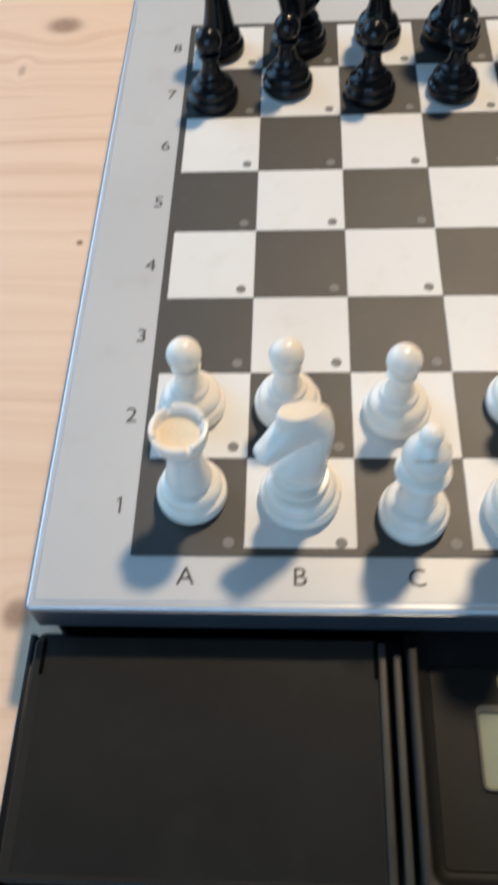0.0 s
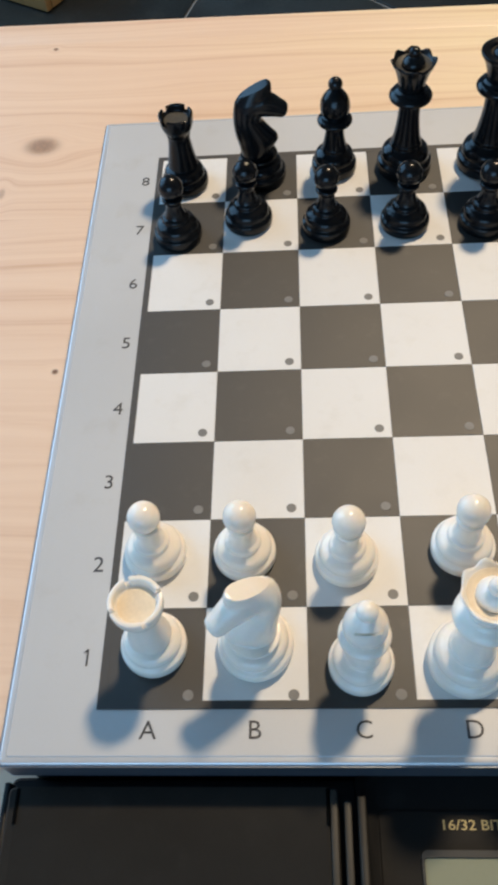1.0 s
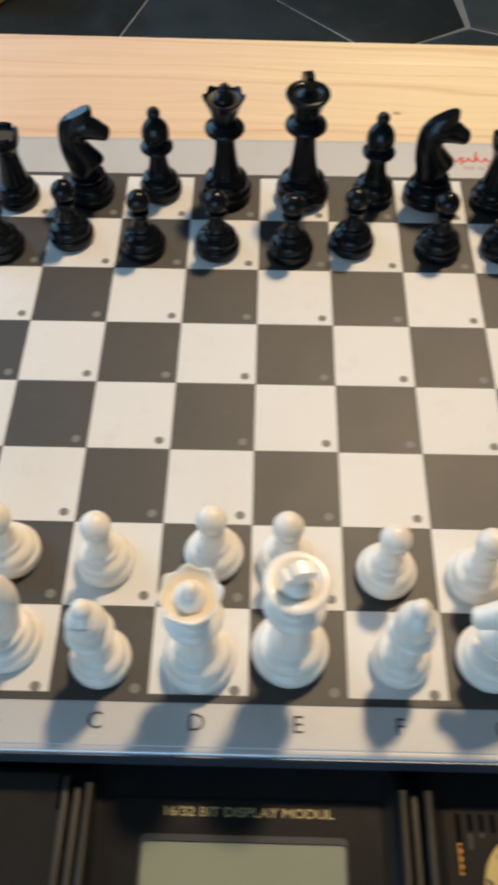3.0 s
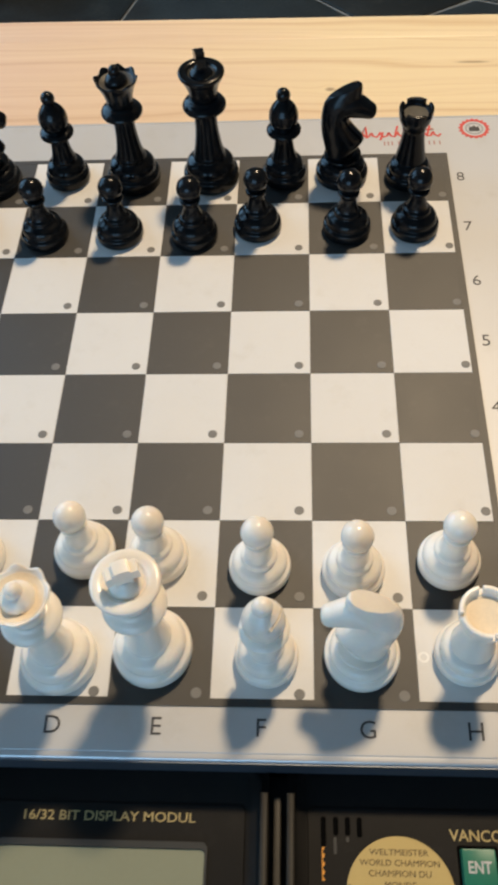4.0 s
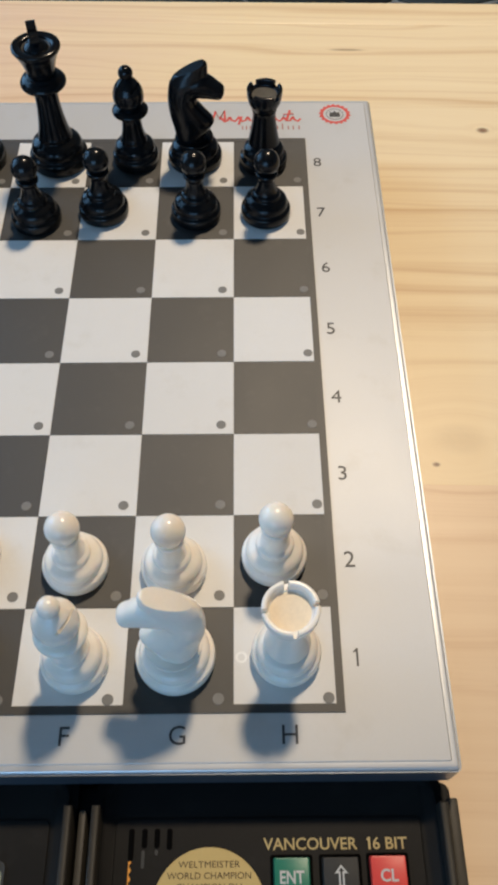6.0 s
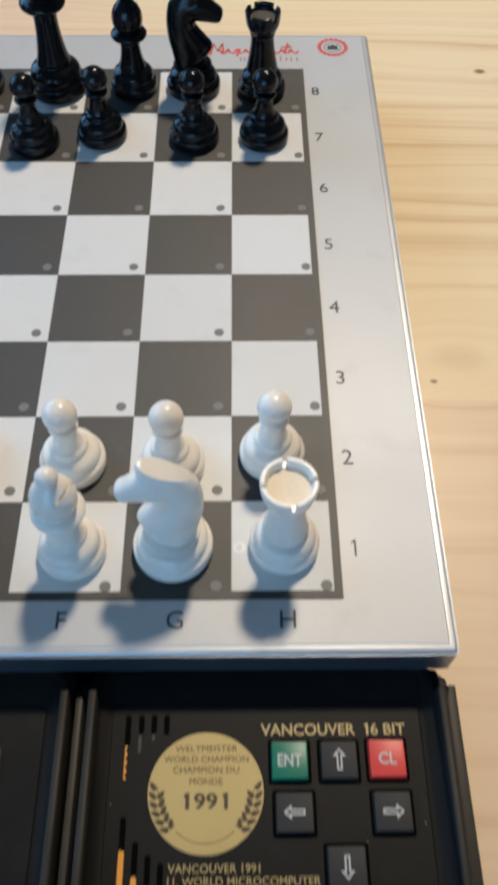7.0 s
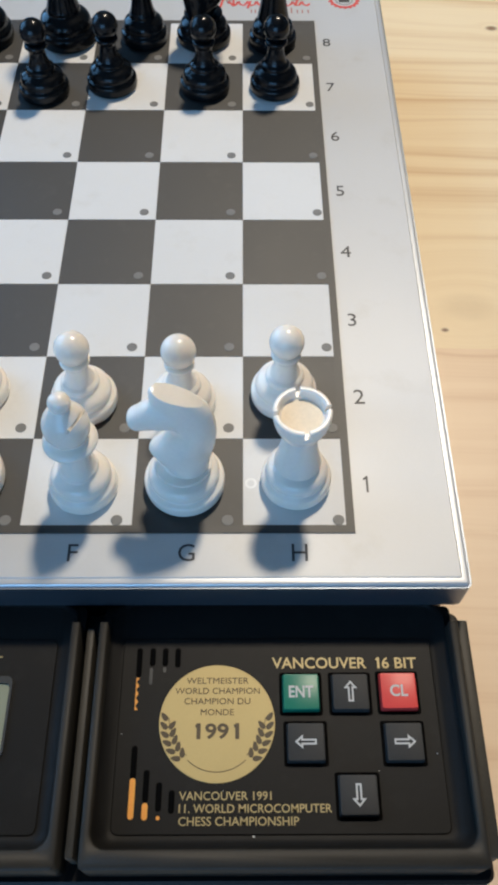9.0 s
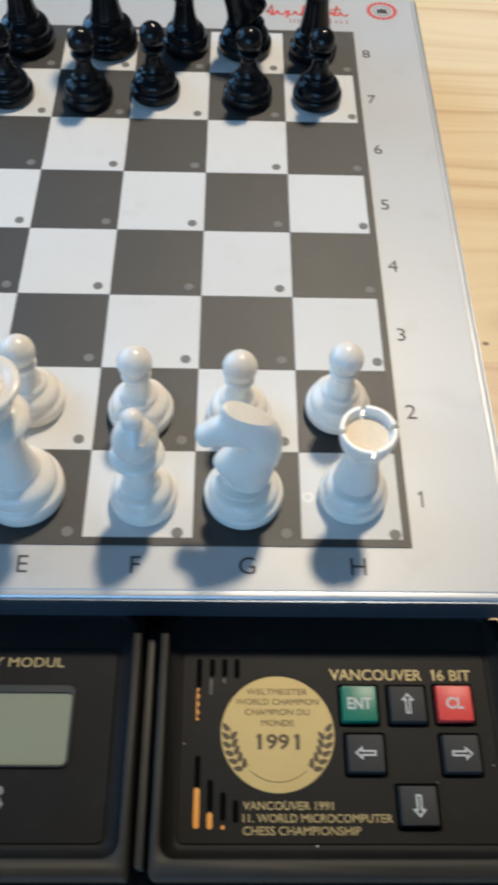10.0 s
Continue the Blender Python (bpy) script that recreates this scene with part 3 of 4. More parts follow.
part("emblem_ring", own(rim(ring2, ring3, ZI, ZI + 0.00008)), M_GREY_INK, plate)
crown = [(-0.0027, -0.0022), (0.0027, -0.0022), (0.0028, 0.0006), (0.0022, 0.0004), (0.0026, 0.0024), (0.0012, 0.0010), (0.0, 0.0028), (-0.0012, 0.0010), (-0.0026, 0.0024), (-0.0022, 0.0004), (-0.0028, 0.0006)]
part("emblem_mark", own(slab([(EMX + x, EMY + y) for x, y in crown], ZI, ZI + 0.00008)), M_INK, plate)

# ---- display module, keypad module and blank cover in the tray before the board ----
TRAY = thing("module_tray", (0.1455, -0.055, TOP), "black plastic tray that holds the modules before the board", "tray")
TX, TY = 0.1455, -0.055
o = round_rect(-0.0348, 0.3245, -0.0985, -0.0165, 0.003)
part("tray_floor", own(layers([[(x, y, TOP) for x, y in inset(o, 0.002)], [(x, y, 0.7530) for x, y in o], [(x, y, 0.7575) for x, y in o], [(x, y, 0.7585) for x, y in inset(o, 0.001)]]), TX, TY), M_BASE, TRAY)
# the taller dividers take the rib colour with lamp light painted in
for x0, x1, z1 in ((-0.0348, -0.0325, 0.7655), (0.0828, 0.0852, 0.7700), (0.2022, 0.2046, 0.7700), (0.3209, 0.3243, 0.7695)):
    part("divider", own(box(x0, x1, -0.0930, -0.0262 if z1 == 0.77 else (-0.0195 if x0 < 0 else -0.0235), 0.7583, z1, 0.0006), TX, TY), M_RIB if z1 > 0.768 else M_BASE, TRAY)


def module(name, x0, x1, label, category):
    """A module that slides in under the case: a raised rim on three sides round a sunk tub with sloping walls, open towards the case."""
    ox, oy = (x0 + x1) / 2, -0.057
    m = thing(name, (ox, oy, 0.7585), label, category)
    y0, back, top = -0.0962, -0.0252, 0.7733
    inner = round_rect(x0 + 0.0027, x1 - 0.0027, y0 + 0.0052, 0.02, 0.0046, 6)
    bend = [p for p in inner if p[1] < 0.0]
    outer = [p for p in round_rect(x0, x1, y0, 0.02, 0.0016, 4) if p[1] < 0.0]
    u_shape = [(x0, back)] + outer + [(x1, back), (x1 - 0.0027, back)] + bend[::-1] + [(x0 + 0.0027, back)]
    part("rim", own(slab(u_shape, 0.7640, top, 0.0005), ox, oy, 0.7585), M_RIM, m, "raised rim on three sides, lamp light put into its paler colour", 50)
    part("housing_side", own(slab(round_rect(x0, x1, y0, -0.0166, 0.0016, 4), 0.7585, 0.7640), ox, oy, 0.7585), M_MODULE, m)
    rings = []
    for d, z in ((-0.0002, top - 0.0012), (0.0006, 0.7690), (0.0013, 0.7670), (0.0023, 0.7656), (0.0034, 0.76485), (0.0046, 0.7646)):
        o = round_rect(x0 + 0.0027 + d, x1 - 0.0027 - d, y0 + 0.0052 + d, -0.0166, max(0.0046 - 0.4 * d, 0.001), 6)
        rings.append([(x, y, min(z, 0.7655) if y > back else z) for x, y in o])
    part("tub", own(layers(rings, False, True), ox, oy, 0.7585), M_MODULE, m, "sunk tub with sloping inner walls", 60)
    bed = round_rect(x0 + 0.0070, x1 - 0.0080, y0 + 0.0098, -0.0282, 0.0022, 5)
    part("panel", own(slab(bed, 0.7643, 0.7650, 0.0003), ox, oy, 0.7585), M_PANEL, m, "black printed front panel")
    return m, ox, oy


ZP = 0.76502
PZ = 0.7585
keypad, KX, KY = module("keypad_module", 0.2066, 0.3203, "black keypad module with gold round badge and six keys", "keypad")
display, DX, DY = module("display_module", 0.0872, 0.2004, "black display module with a blank grey-green screen", "display")


def on_pad(name, bm, material, label="", parent=None, sharp=35):
    return part(name, own(bm, KX, KY, PZ), material, parent or keypad, label, sharp)


def on_display(name, bm, material, label="", parent=None):
    return part(name, own(bm, DX, DY, PZ), material, parent or display, label)


on_pad("gold_lettering", merged(writing("VANCOUVER", 0.2762, -0.0361, ZP, width=0.0300, height=0.0036, bold=0.012), figure_one(0.2951, -0.0361, 0.0036, 0.0007, ZP), writing("6 BIT", 0.3017, -0.0361, ZP, width=0.0110, height=0.0036, bold=0.012)), M_GOLD_INK, "gold capital lettering")
for k, line in enumerate(("VANCOUVER 1991", "11. WORLD MICROCOMPUTER", "CHESS CHAMPIONSHIP")):
    w = (0.0271, 0.0447, 0.0350)[k]
    on_pad("gold_lettering", writing(line, 0.2332 + w / 2, -0.0758 - 0.00345 * k, ZP, width=w, height=0.0024, bold=0.006), M_GOLD_INK, "small gold capital lettering")

# round badge
BX, BY = 0.2440, -0.0546
badge = on_pad("badge", disc(BX, BY, 0.0178, ZP, ZP + 0.00022, 72, 0.0001), M_GOLD, "round matt gold badge with laurel and the year 1991")
ZB = ZP + 0.00024
for line, dy, w, h in (("WELTMEISTER", 0.0128, 0.0195, 0.0019), ("WORLD CHAMPION", 0.0096, 0.0264, 0.0019), ("CHAMPION DU", 0.0064, 0.0205, 0.0019), ("MONDE", 0.0030, 0.0102, 0.0019), ("99", -0.0027, 0.0072, 0.0047)):
    on_pad("badge_lettering", writing(line, BX, BY + dy, ZB, width=w, height=h, bold=0.025 if line == "99" else 0.0), M_BROWN_INK, "dark brown lettering", badge)


on_pad("badge_lettering", merged(figure_one(BX - 0.0056, BY - 0.0027, 0.0047, 0.0012, ZB), figure_one(BX + 0.0062, BY - 0.0027, 0.0047, 0.0012, ZB)), M_BROWN_INK, "dark brown lettering", badge)


def leaf(cx, cy, length, width, angle):
    n = 10
    pts = [(math.cos(2 * math.pi * k / n) * length / 2, math.sin(2 * math.pi * k / n) * width / 2 * (1 - 0.35 * math.cos(2 * math.pi * k / n))) for k in range(n)]
    c, s = math.cos(angle), math.sin(angle)
    return slab([(cx + c * x - s * y, cy + s * x + c * y) for x, y in pts], ZB, ZB + 0.00006)


for side in (-1, 1):
    sprig = []
    for k in range(6):
        a = radians(174 + 9.4 * k)
        x, y = 0.0150 * math.cos(a), 0.0150 * math.sin(a)
        for d, tilt in ((0.0013, 0.75), (-0.0013, -0.75)):
            if k == 0 and d < 0:
                continue
            px, py = x * (1 + d / 0.0150), y * (1 + d / 0.0150)
            ang = a - math.pi / 2 + tilt
            sprig.append((px, py, ang))
    twig = on_pad("laurel_sprig", stroke([(BX + side * 0.0150 * math.cos(radians(6 + 9.4 * k)), BY - 0.0150 * math.sin(radians(-6 + 9.4 * k))) for k in range(6)], 0.00020, ZB, 0.00005), M_BROWN_INK, "dark printed laurel sprig", badge)
    part_bms = [leaf(BX + (px if side < 0 else -px), BY + py, 0.0031, 0.0016, ang if side < 0 else math.pi - ang) for px, py, ang in sprig]
    for one in part_bms:
        on_pad("leaf", one, M_BROWN_INK, "", badge)
arc = [(BX + 0.0128 * math.cos(radians(227 + 86 * k / 20)), BY + 0.0128 * math.sin(radians(227 + 86 * k / 20)) - 0.0018) for k in range(21)]
on_pad("badge_line", stroke(arc, 0.00022, ZB, 0.00005), M_BROWN_INK, "", badge)

# black and orange bars of the panel print
for x, ya, yb in ((0.2190, -0.0312, -0.0405), (0.2232, -0.0312, -0.0370), (0.2272, -0.0312, -0.0370), (0.2312, -0.0312, -0.0375),
                  (0.2193, -0.0615, -0.0708), (0.2233, -0.0685, -0.0775), (0.2272, -0.0720, -0.0800), (0.2310, -0.0742, -0.0806)):
    on_pad("black_bar", slab(round_rect(x - 0.0009, x + 0.0009, yb, ya, 0.0008, 4), ZP, ZP + 0.00008), M_SLOT)
for x, ya, yb, w in ((0.2193, -0.0708, -0.0822, 0.0017), (0.2233, -0.0777, -0.0824, 0.0017), (0.2272, -0.0812, -0.0824, 0.0011)):
    on_pad("orange_bar", slab(round_rect(x - w / 2, x + w / 2, yb, ya, w * 0.48, 4), ZP + 0.0001, ZP + 0.00018), M_ORANGE)
# the upper orange bar is worn into scallops along one side
worn = [(0.2184, -0.0508 + 0.0100 * k / 2) for k in (2, 1, 0)]
worn += [(0.2190 + 0.0004 * math.cos(k * math.pi / 2.5), -0.0508 + 0.0100 * k / 20) for k in range(21)]
on_pad("orange_bar", slab(worn, ZP + 0.0001, ZP + 0.00018), M_ORANGE, "orange bar worn along one side")
for x, ya, yb in ((0.2229, -0.0376, -0.0428), (0.2271, -0.0374, -0.0390)):
    on_pad("grey_bar", slab(round_rect(x - 0.0005, x + 0.0005, yb, ya, 0.0004, 3), ZP, ZP + 0.00006), M_LCD_EDGE, "faded grey bar")


def arrow(cx, cy, turn, scale=1.0):
    """An arrow drawn as an outline."""
    pts = [(-0.00085, -0.0031), (0.00085, -0.0031), (0.00085, 0.0010), (0.0021, 0.0010), (0.0, 0.0034), (-0.0021, 0.0010), (-0.00085, 0.0010)]
    c, s = math.cos(radians(turn)), math.sin(radians(turn))
    out = [(cx + scale * (c * x - s * y), cy + scale * (s * x + c * y)) for x, y in pts]
    return rim(out, inset(out, 0.00052), KEY_TOP + 0.00002, KEY_TOP + 0.00010)


KEY_TOP = 0.7674
KEY_W = 0.0116
for x, y, mat_key, mark, label in ((0.2700, -0.0459, M_GREEN, "ENT", "green square key lettered ENT"), (0.2854, -0.0459, M_KEY, 0, "dark grey key with an up arrow"),
                                   (0.3004, -0.0456, M_RED, "CL", "red square key lettered CL"), (0.2710, -0.0610, M_KEY, 90, "dark grey key with a left arrow"),
                                   (0.3007, -0.0610, M_KEY, -90, "dark grey key with a right arrow"), (0.2858, -0.0760, M_KEY, 180, "dark grey key with a down arrow")):
    h = KEY_W / 2
    on_pad("key_well", slab(round_rect(x - h - 0.0009, x + h + 0.0009, y - h - 0.0009, y + h + 0.0009, 0.0008, 3), ZP, ZP + 0.0001), M_SLOT)
    foot, head = round_rect(x - h, x + h, y - h, y + h, 0.0005, 3), round_rect(x - h + 0.0003, x + h - 0.0003, y - h + 0.0003, y + h - 0.0003, 0.0006, 3)
    key = on_pad("key", layers([[(a, b, ZP + 0.0002) for a, b in foot], [(a, b, KEY_TOP - 0.00025) for a, b in head], [(a, b, KEY_TOP - 0.00007) for a, b in inset(head, 0.00007)], [(a, b, KEY_TOP) for a, b in inset(head, 0.00025)]]),
                 mat_key, label)
    if isinstance(mark, str):
        on_pad("key_lettering", writing(mark, x, y, KEY_TOP + 0.00002, width=0.0076 if mark == "ENT" else 0.0055, height=0.0037, bold=0.022), M_KEY_INK, "pale lettering", key)
    else:
        on_pad("key_arrow", arrow(x, y, mark), M_KEY_INK, "pale outlined arrow", key)

# specks of dust on the panel
for x, y, r in ((0.2550, -0.0868, 0.00035), (0.3105, -0.0640, 0.00018), (0.2460, -0.0745, 0.00012), (0.2150, -0.0580, 0.00015), (0.2925, -0.0690, 0.00012)):
    on_pad("dust_speck", disc(x, y, r, ZP, ZP + 0.0001, 7), M_KEY_INK)

# display: gold line of lettering, sunk window with a rounded frame, liquid crystal glass, small mark under it
on_display("gold_lettering", writing("16/32 BIT DISPLAY MODUL", 0.1452, -0.0326, ZP, width=0.0600, height=0.0032, bold=0.008), M_GOLD_INK, "gold capital lettering")
LX0, LX1, LY0, LY1 = 0.1080, 0.1790, -0.0645, -0.0425
on_display("window_rim", rim(round_rect(LX0 - 0.0008, LX1 + 0.0008, LY0 - 0.0006, LY1 + 0.0022, 0.0022), round_rect(LX0, LX1, LY0, LY1, 0.0016), ZP, ZP + 0.0009), M_LCD_EDGE, "dark bevelled edge of the screen window")
on_display("screen", slab(round_rect(LX0 + 0.0001, LX1 - 0.0001, LY0 + 0.0001, LY1 - 0.0001, 0.0015), ZP, ZP + 0.0003), M_LCD, "blank grey-green liquid crystal glass")
on_display("pale_mark", merged(disc(0.1600, -0.0718, 0.0014, ZP, ZP + 0.00008, 20), stroke([(0.1565, -0.0745), (0.1600, -0.0738), (0.1612, -0.0755), (0.1598, -0.0772), (0.1560, -0.0778)], 0.0012, ZP)), M_GREY_INK, "small pale plain mark")

# blank cover module
bx0, bx1 = -0.0321, 0.0812
cover = thing("cover_module", ((bx0 + bx1) / 2, -0.057, PZ), "plain charcoal plastic cover in the module tray", "cover")
CXm = (bx0 + bx1) / 2
o = round_rect(bx0, bx1, -0.0925, -0.0215, 0.0020, 4)
part("housing", own(layers([[(x, y, PZ) for x, y in o], [(x, y, 0.7668) for x, y in o], [(x, y, 0.7676) for x, y in inset(o, 0.0008)]]), CXm, -0.057, PZ), M_COVER, cover)
lid_x0, lid_x1 = -0.0284, 0.0775
bm = bmesh.new()
prof = [(-0.0217, 0.7677), (-0.0217, 0.7687), (-0.0350, 0.7683), (-0.0375, 0.7678), (-0.0900, 0.7678), (-0.0912, 0.7672), (-0.0912, 0.7668)]
la, lb = [bm.verts.new((lid_x0, y, z)) for y, z in prof], [bm.verts.new((lid_x1, y, z)) for y, z in prof]
for k in range(len(prof) - 1):
    bm.faces.new((la[k], la[k + 1], lb[k + 1], lb[k]))
bm.faces.new(la)
bm.faces.new(lb[::-1])
bm.faces.new((la[0], lb[0], lb[-1], la[-1]))
part("lid", own(bm, CXm, -0.057, PZ), M_COVER, cover, "flat charcoal lid with a raised rear strip")
for x in (lid_x0, lid_x1):
    part("slit", own(box(x - 0.0006, x + 0.0006, -0.0335, -0.0222, 0.7660, 0.7690, 0.0002), CXm, -0.057, PZ), M_SLOT, cover)

# edge rib in the same paler colour, lamp light painted in
part("edge_rib", own(box(0.0783, 0.0807, -0.0915, -0.0224, 0.7670, 0.7694, 0.0006), CXm, -0.057, PZ), M_RIB, cover, "rib along the edge, lamp light put into its paler colour")

# ---- chessmen ----
PAWN_BASE = [(0, 0), (10.4, 0), (11.4, 0.5), (11.6, 1.6), (11.6, 3.9), (11.3, 4.9), (10.5, 5.5), (10.1, 5.9), (10.0, 6.3), (10.1, 6.8), (10.1, 7.6), (9.7, 8.8), (8.9, 9.8), (7.6, 10.6), (6.7, 11.2), (6.5, 11.7), (6.6, 12.2), (6.5, 12.8), (6.0, 13.4), (5.1, 14.0), (4.4, 15.4)]


def scaled(profile, r, z):
    return [(a * r, b * z) for a, b in profile]


def cross_plate(z0, z1, w, t):
    """A flat flared cross, standing across x."""
    m = (z0 + z1) / 2 + 0.5
    arm = [(2.6, z0), (2.6, m - 2.0), (w, m - 2.6), (w * 1.03, m), (w * 0.94, m + 2.2), (2.6, m + 2.2), (2.3, z1 - 0.4)]
    pts = arm + [(0, z1)] + [(-x, z) for x, z in arm[::-1]]
    bm = layers([[(x / 1000, y / 1000, z / 1000) for x, z in pts] for y in (-t / 2, t / 2)])
    bmesh.ops.bevel(bm, geom=[e for e in bm.edges if e.calc_face_angle(0) > 1.2], offset=0.0006, segments=2, affect="EDGES")
    return bm


def melted(bm, voxel):
    """One smooth skin over overlapping closed forms."""
    me = bpy.data.meshes.new("forms")
    bm.to_mesh(me)
    bm.free()
    ob = new("forms", me)
    mod = ob.modifiers.new("skin", "REMESH")
    mod.mode, mod.voxel_size = "VOXEL", voxel
    mod = ob.modifiers.new("ease", "SMOOTH")
    mod.factor, mod.iterations = 0.5, 6
    got = bpy.data.meshes.new_from_object(ob.evaluated_get(bpy.context.evaluated_depsgraph_get()))
    bpy.data.objects.remove(ob)
    bpy.data.meshes.remove(me)
    out = bmesh.new()
    out.from_mesh(got)
    bpy.data.meshes.remove(got)
    return out


def knight_head():
    """The horse: an arched neck with a pointed chest, a blunt muzzle, and the crown cut off flat between the ears."""
    n = 28
    turn = [2 * math.pi * k / n for k in range(n)]
    rings = []
    # height, back, front, half the width
    for z, back, front, half in ((11.6, -8.4, 4.6, 6.6), (16, -8.8, 6.2, 7.0), (19.5, -9.4, 8.6, 7.0), (22.2, -10.0, 10.4, 6.8), (24.2, -10.5, 9.6, 6.7), (27, -10.9, 7.2, 6.6), (30, -11.2, 4.8, 6.4), (33, -11.3, 2.6, 6.2),
                                 (36, -11.2, 1.8, 6.0), (40, -10.8, 4.0, 5.9), (44, -10.0, 6.4, 5.2), (47, -8.4, 7.6, 4.5), (50, -6.0, 8.0, 3.9), (53, -2.4, 8.0, 3.4), (55, 1.0, 7.4, 2.6)):
        mid, r = (back + front) / 2, (front - back) / 2
        rings.append([((mid + r * math.cos(w)) / 1000, half * math.sin(w) * (0.82 + 0.18 * abs(math.sin(w))) / 1000, z / 1000) for w in turn])
    neck = layers(rings)
    rings = []
    # along the nose: middle of the section, half its height and half its width
    for x, z, tall, half in ((-5.0, 42.5, 4.6, 4.6), (-1.0, 42.0, 6.0, 5.6), (3.0, 42.2, 6.9, 5.4), (6.0, 41.2, 6.5, 4.9), (8.8, 39.9, 5.6, 4.4), (11.2, 38.5, 4.6, 4.1), (13.0, 37.6, 4.1, 4.0), (14.2, 37.1, 3.2, 3.3), (14.8, 36.9, 2.0, 2.2)):
        rings.append([((x + 0.3 * tall * math.sin(w)) / 1000, half * math.cos(w) / 1000, (z + tall * math.sin(w)) / 1000) for w in turn])
    nose = layers(rings)
    for b in (neck, nose):
        bmesh.ops.recalc_face_normals(b, faces=b.faces)
    bm = melted(merged(neck, nose), 0.00055)
    bmesh.ops.bisect_plane(bm, geom=bm.verts[:] + bm.edges[:] + bm.faces[:], plane_co=(0.0076, 0, 0.0556), plane_no=(-0.46, 0, 0.888), clear_outer=True)
    bmesh.ops.holes_fill(bm, edges=[e for e in bm.edges if e.is_boundary], sides=0)
    for _ in range(3):
        bmesh.ops.smooth_vert(bm, verts=bm.verts[:], factor=0.5, use_axis_x=True, use_axis_y=True, use_axis_z=True)
    for v in bm.verts:
        v.co.z -= 0.12 * max(0.0, v.co.z - 0.036)
    return bm


def chessman(kind, white, name, label, at, turn=0.0, group=""):
    mat, aged = (M_WHITE, M_AGED) if white else (M_BLACK, M_CUP)
    ob = thing(name, at, label, "chess piece", group, turn=turn)

    def add(n, bm, m=None, lab="", sharp=40):
        return part(n, bm, m or mat, ob, lab, sharp)
    if kind == "pawn":
        add("base", lathe(PAWN_BASE))
        add("stem", lathe([(5.6, 13.2), (4.9, 14.6), (4.25, 16.4), (3.8, 18.5), (3.7, 20.8), (4.2, 22.2), (5.0, 22.8), (5.1, 23.7), (4.6, 24.4), (3.2, 24.7), (0, 24.7)]))
        add("head", ball(5.8, 29.6))
    elif kind == "rook":
        add("base", lathe(scaled(PAWN_BASE, 1.0, 1.07)))
        add("stem", lathe([(7.6, 13.0), (7.2, 15), (6.5, 18.5), (5.8, 23), (5.4, 27), (5.5, 29.4), (5.9, 30.8)]))
        slots = bmesh.new()
        for w in (0, 90):
            notch = 0.0008 if white else 0.0015
            s = box(-0.02, 0.02, -notch, notch, 0.0385, 0.05)
            bmesh.ops.rotate(s, verts=s.verts, matrix=Matrix.Rotation(radians(w), 3, "Z"))
            tmp = bpy.data.meshes.new("tmp")
            s.to_mesh(tmp)
            s.free()
            slots.from_mesh(tmp)
            bpy.data.meshes.remove(tmp)
        crown_bm = lathe(scaled([(0, 30.2), (5.6, 30.2), (6.1, 30.9), (7.0, 32.6), (8.0, 34.6), (8.6, 37), (8.9, 40.6), (8.7, 41.2), (7.6, 41.3), (7.1, 40.8), (6.9, 39.0), (6.7, 38.2), (5.5, 37.8), (0, 37.8)], 1.0 if white else 0.93, 1.0), rounds=1)
        add("battlement", cut(crown_bm, slots), None, "round battlement with four notches")
        add("cup_floor", lathe([(0, 37.7), (6.3, 37.85), (6.3, 38.05), (0, 38.1)], rounds=0), aged, "discoloured floor of the battlement")
    elif kind == "bishop":
        add("base", lathe(scaled(PAWN_BASE, 0.97, 1.1)))
        add("stem", lathe([(6.3, 13.6), (5.6, 15.5), (4.9, 19), (4.5, 23), (4.7, 25.5), (5.6, 27.0)]))
        add("collar", lathe([(4.4, 26.6), (7.0, 27.0), (8.4, 28.0), (8.5, 29.1), (7.4, 30.3), (5.6, 31.1), (5.0, 31.8), (0, 31.8)]))
        slot = box(-0.0115, -0.0050, -0.012, 0.012, -0.00045, 0.00045)
        bmesh.ops.rotate(slot, verts=slot.verts, matrix=Matrix.Rotation(radians(52), 3, "Y"))
        bmesh.ops.translate(slot, verts=slot.verts, vec=(-0.0008, 0, 0.0368))
        head = lathe([(0, 31.0), (4.6, 31.0), (6.1, 32.0), (7.0, 34.2), (7.2, 36.4), (6.9, 39.0), (5.8, 41.4), (4.3, 43.4), (3.0, 44.8), (2.4, 45.6), (0, 45.6)])
        add("mitre", cut(head, slot), None, "pointed mitre with a slanting slit")
        if white:
            fill = box(-0.0063, -0.0048, -0.0044, 0.0040, -0.00047, 0.00047)
            bmesh.ops.rotate(fill, verts=fill.verts, matrix=Matrix.Rotation(radians(52), 3, "Y"))
            bmesh.ops.translate(fill, verts=fill.verts, vec=(-0.0008, 0, 0.0368))
            add("slit", fill, aged, "yellowed slit")
        add("knob", ball(3.4, 47.6))
    elif kind == "knight":
        add("base", lathe(scaled(PAWN_BASE, 1.14, 1.04)))
        add("plinth", lathe([(9.0, 12.6), (9.4, 13.4), (9.0, 14.2), (0, 14.3)]))
        add("head", knight_head(), None, "carved horse head with a flat-cut crest", 42)
    elif kind == "queen":
        add("base", lathe(scaled(PAWN_BASE, 1.17, 1.28)))
        add("stem", lathe([(7.4, 16.2), (6.6, 19), (5.8, 24), (5.2, 30), (5.1, 35), (5.5, 38), (6.2, 39.4)]))
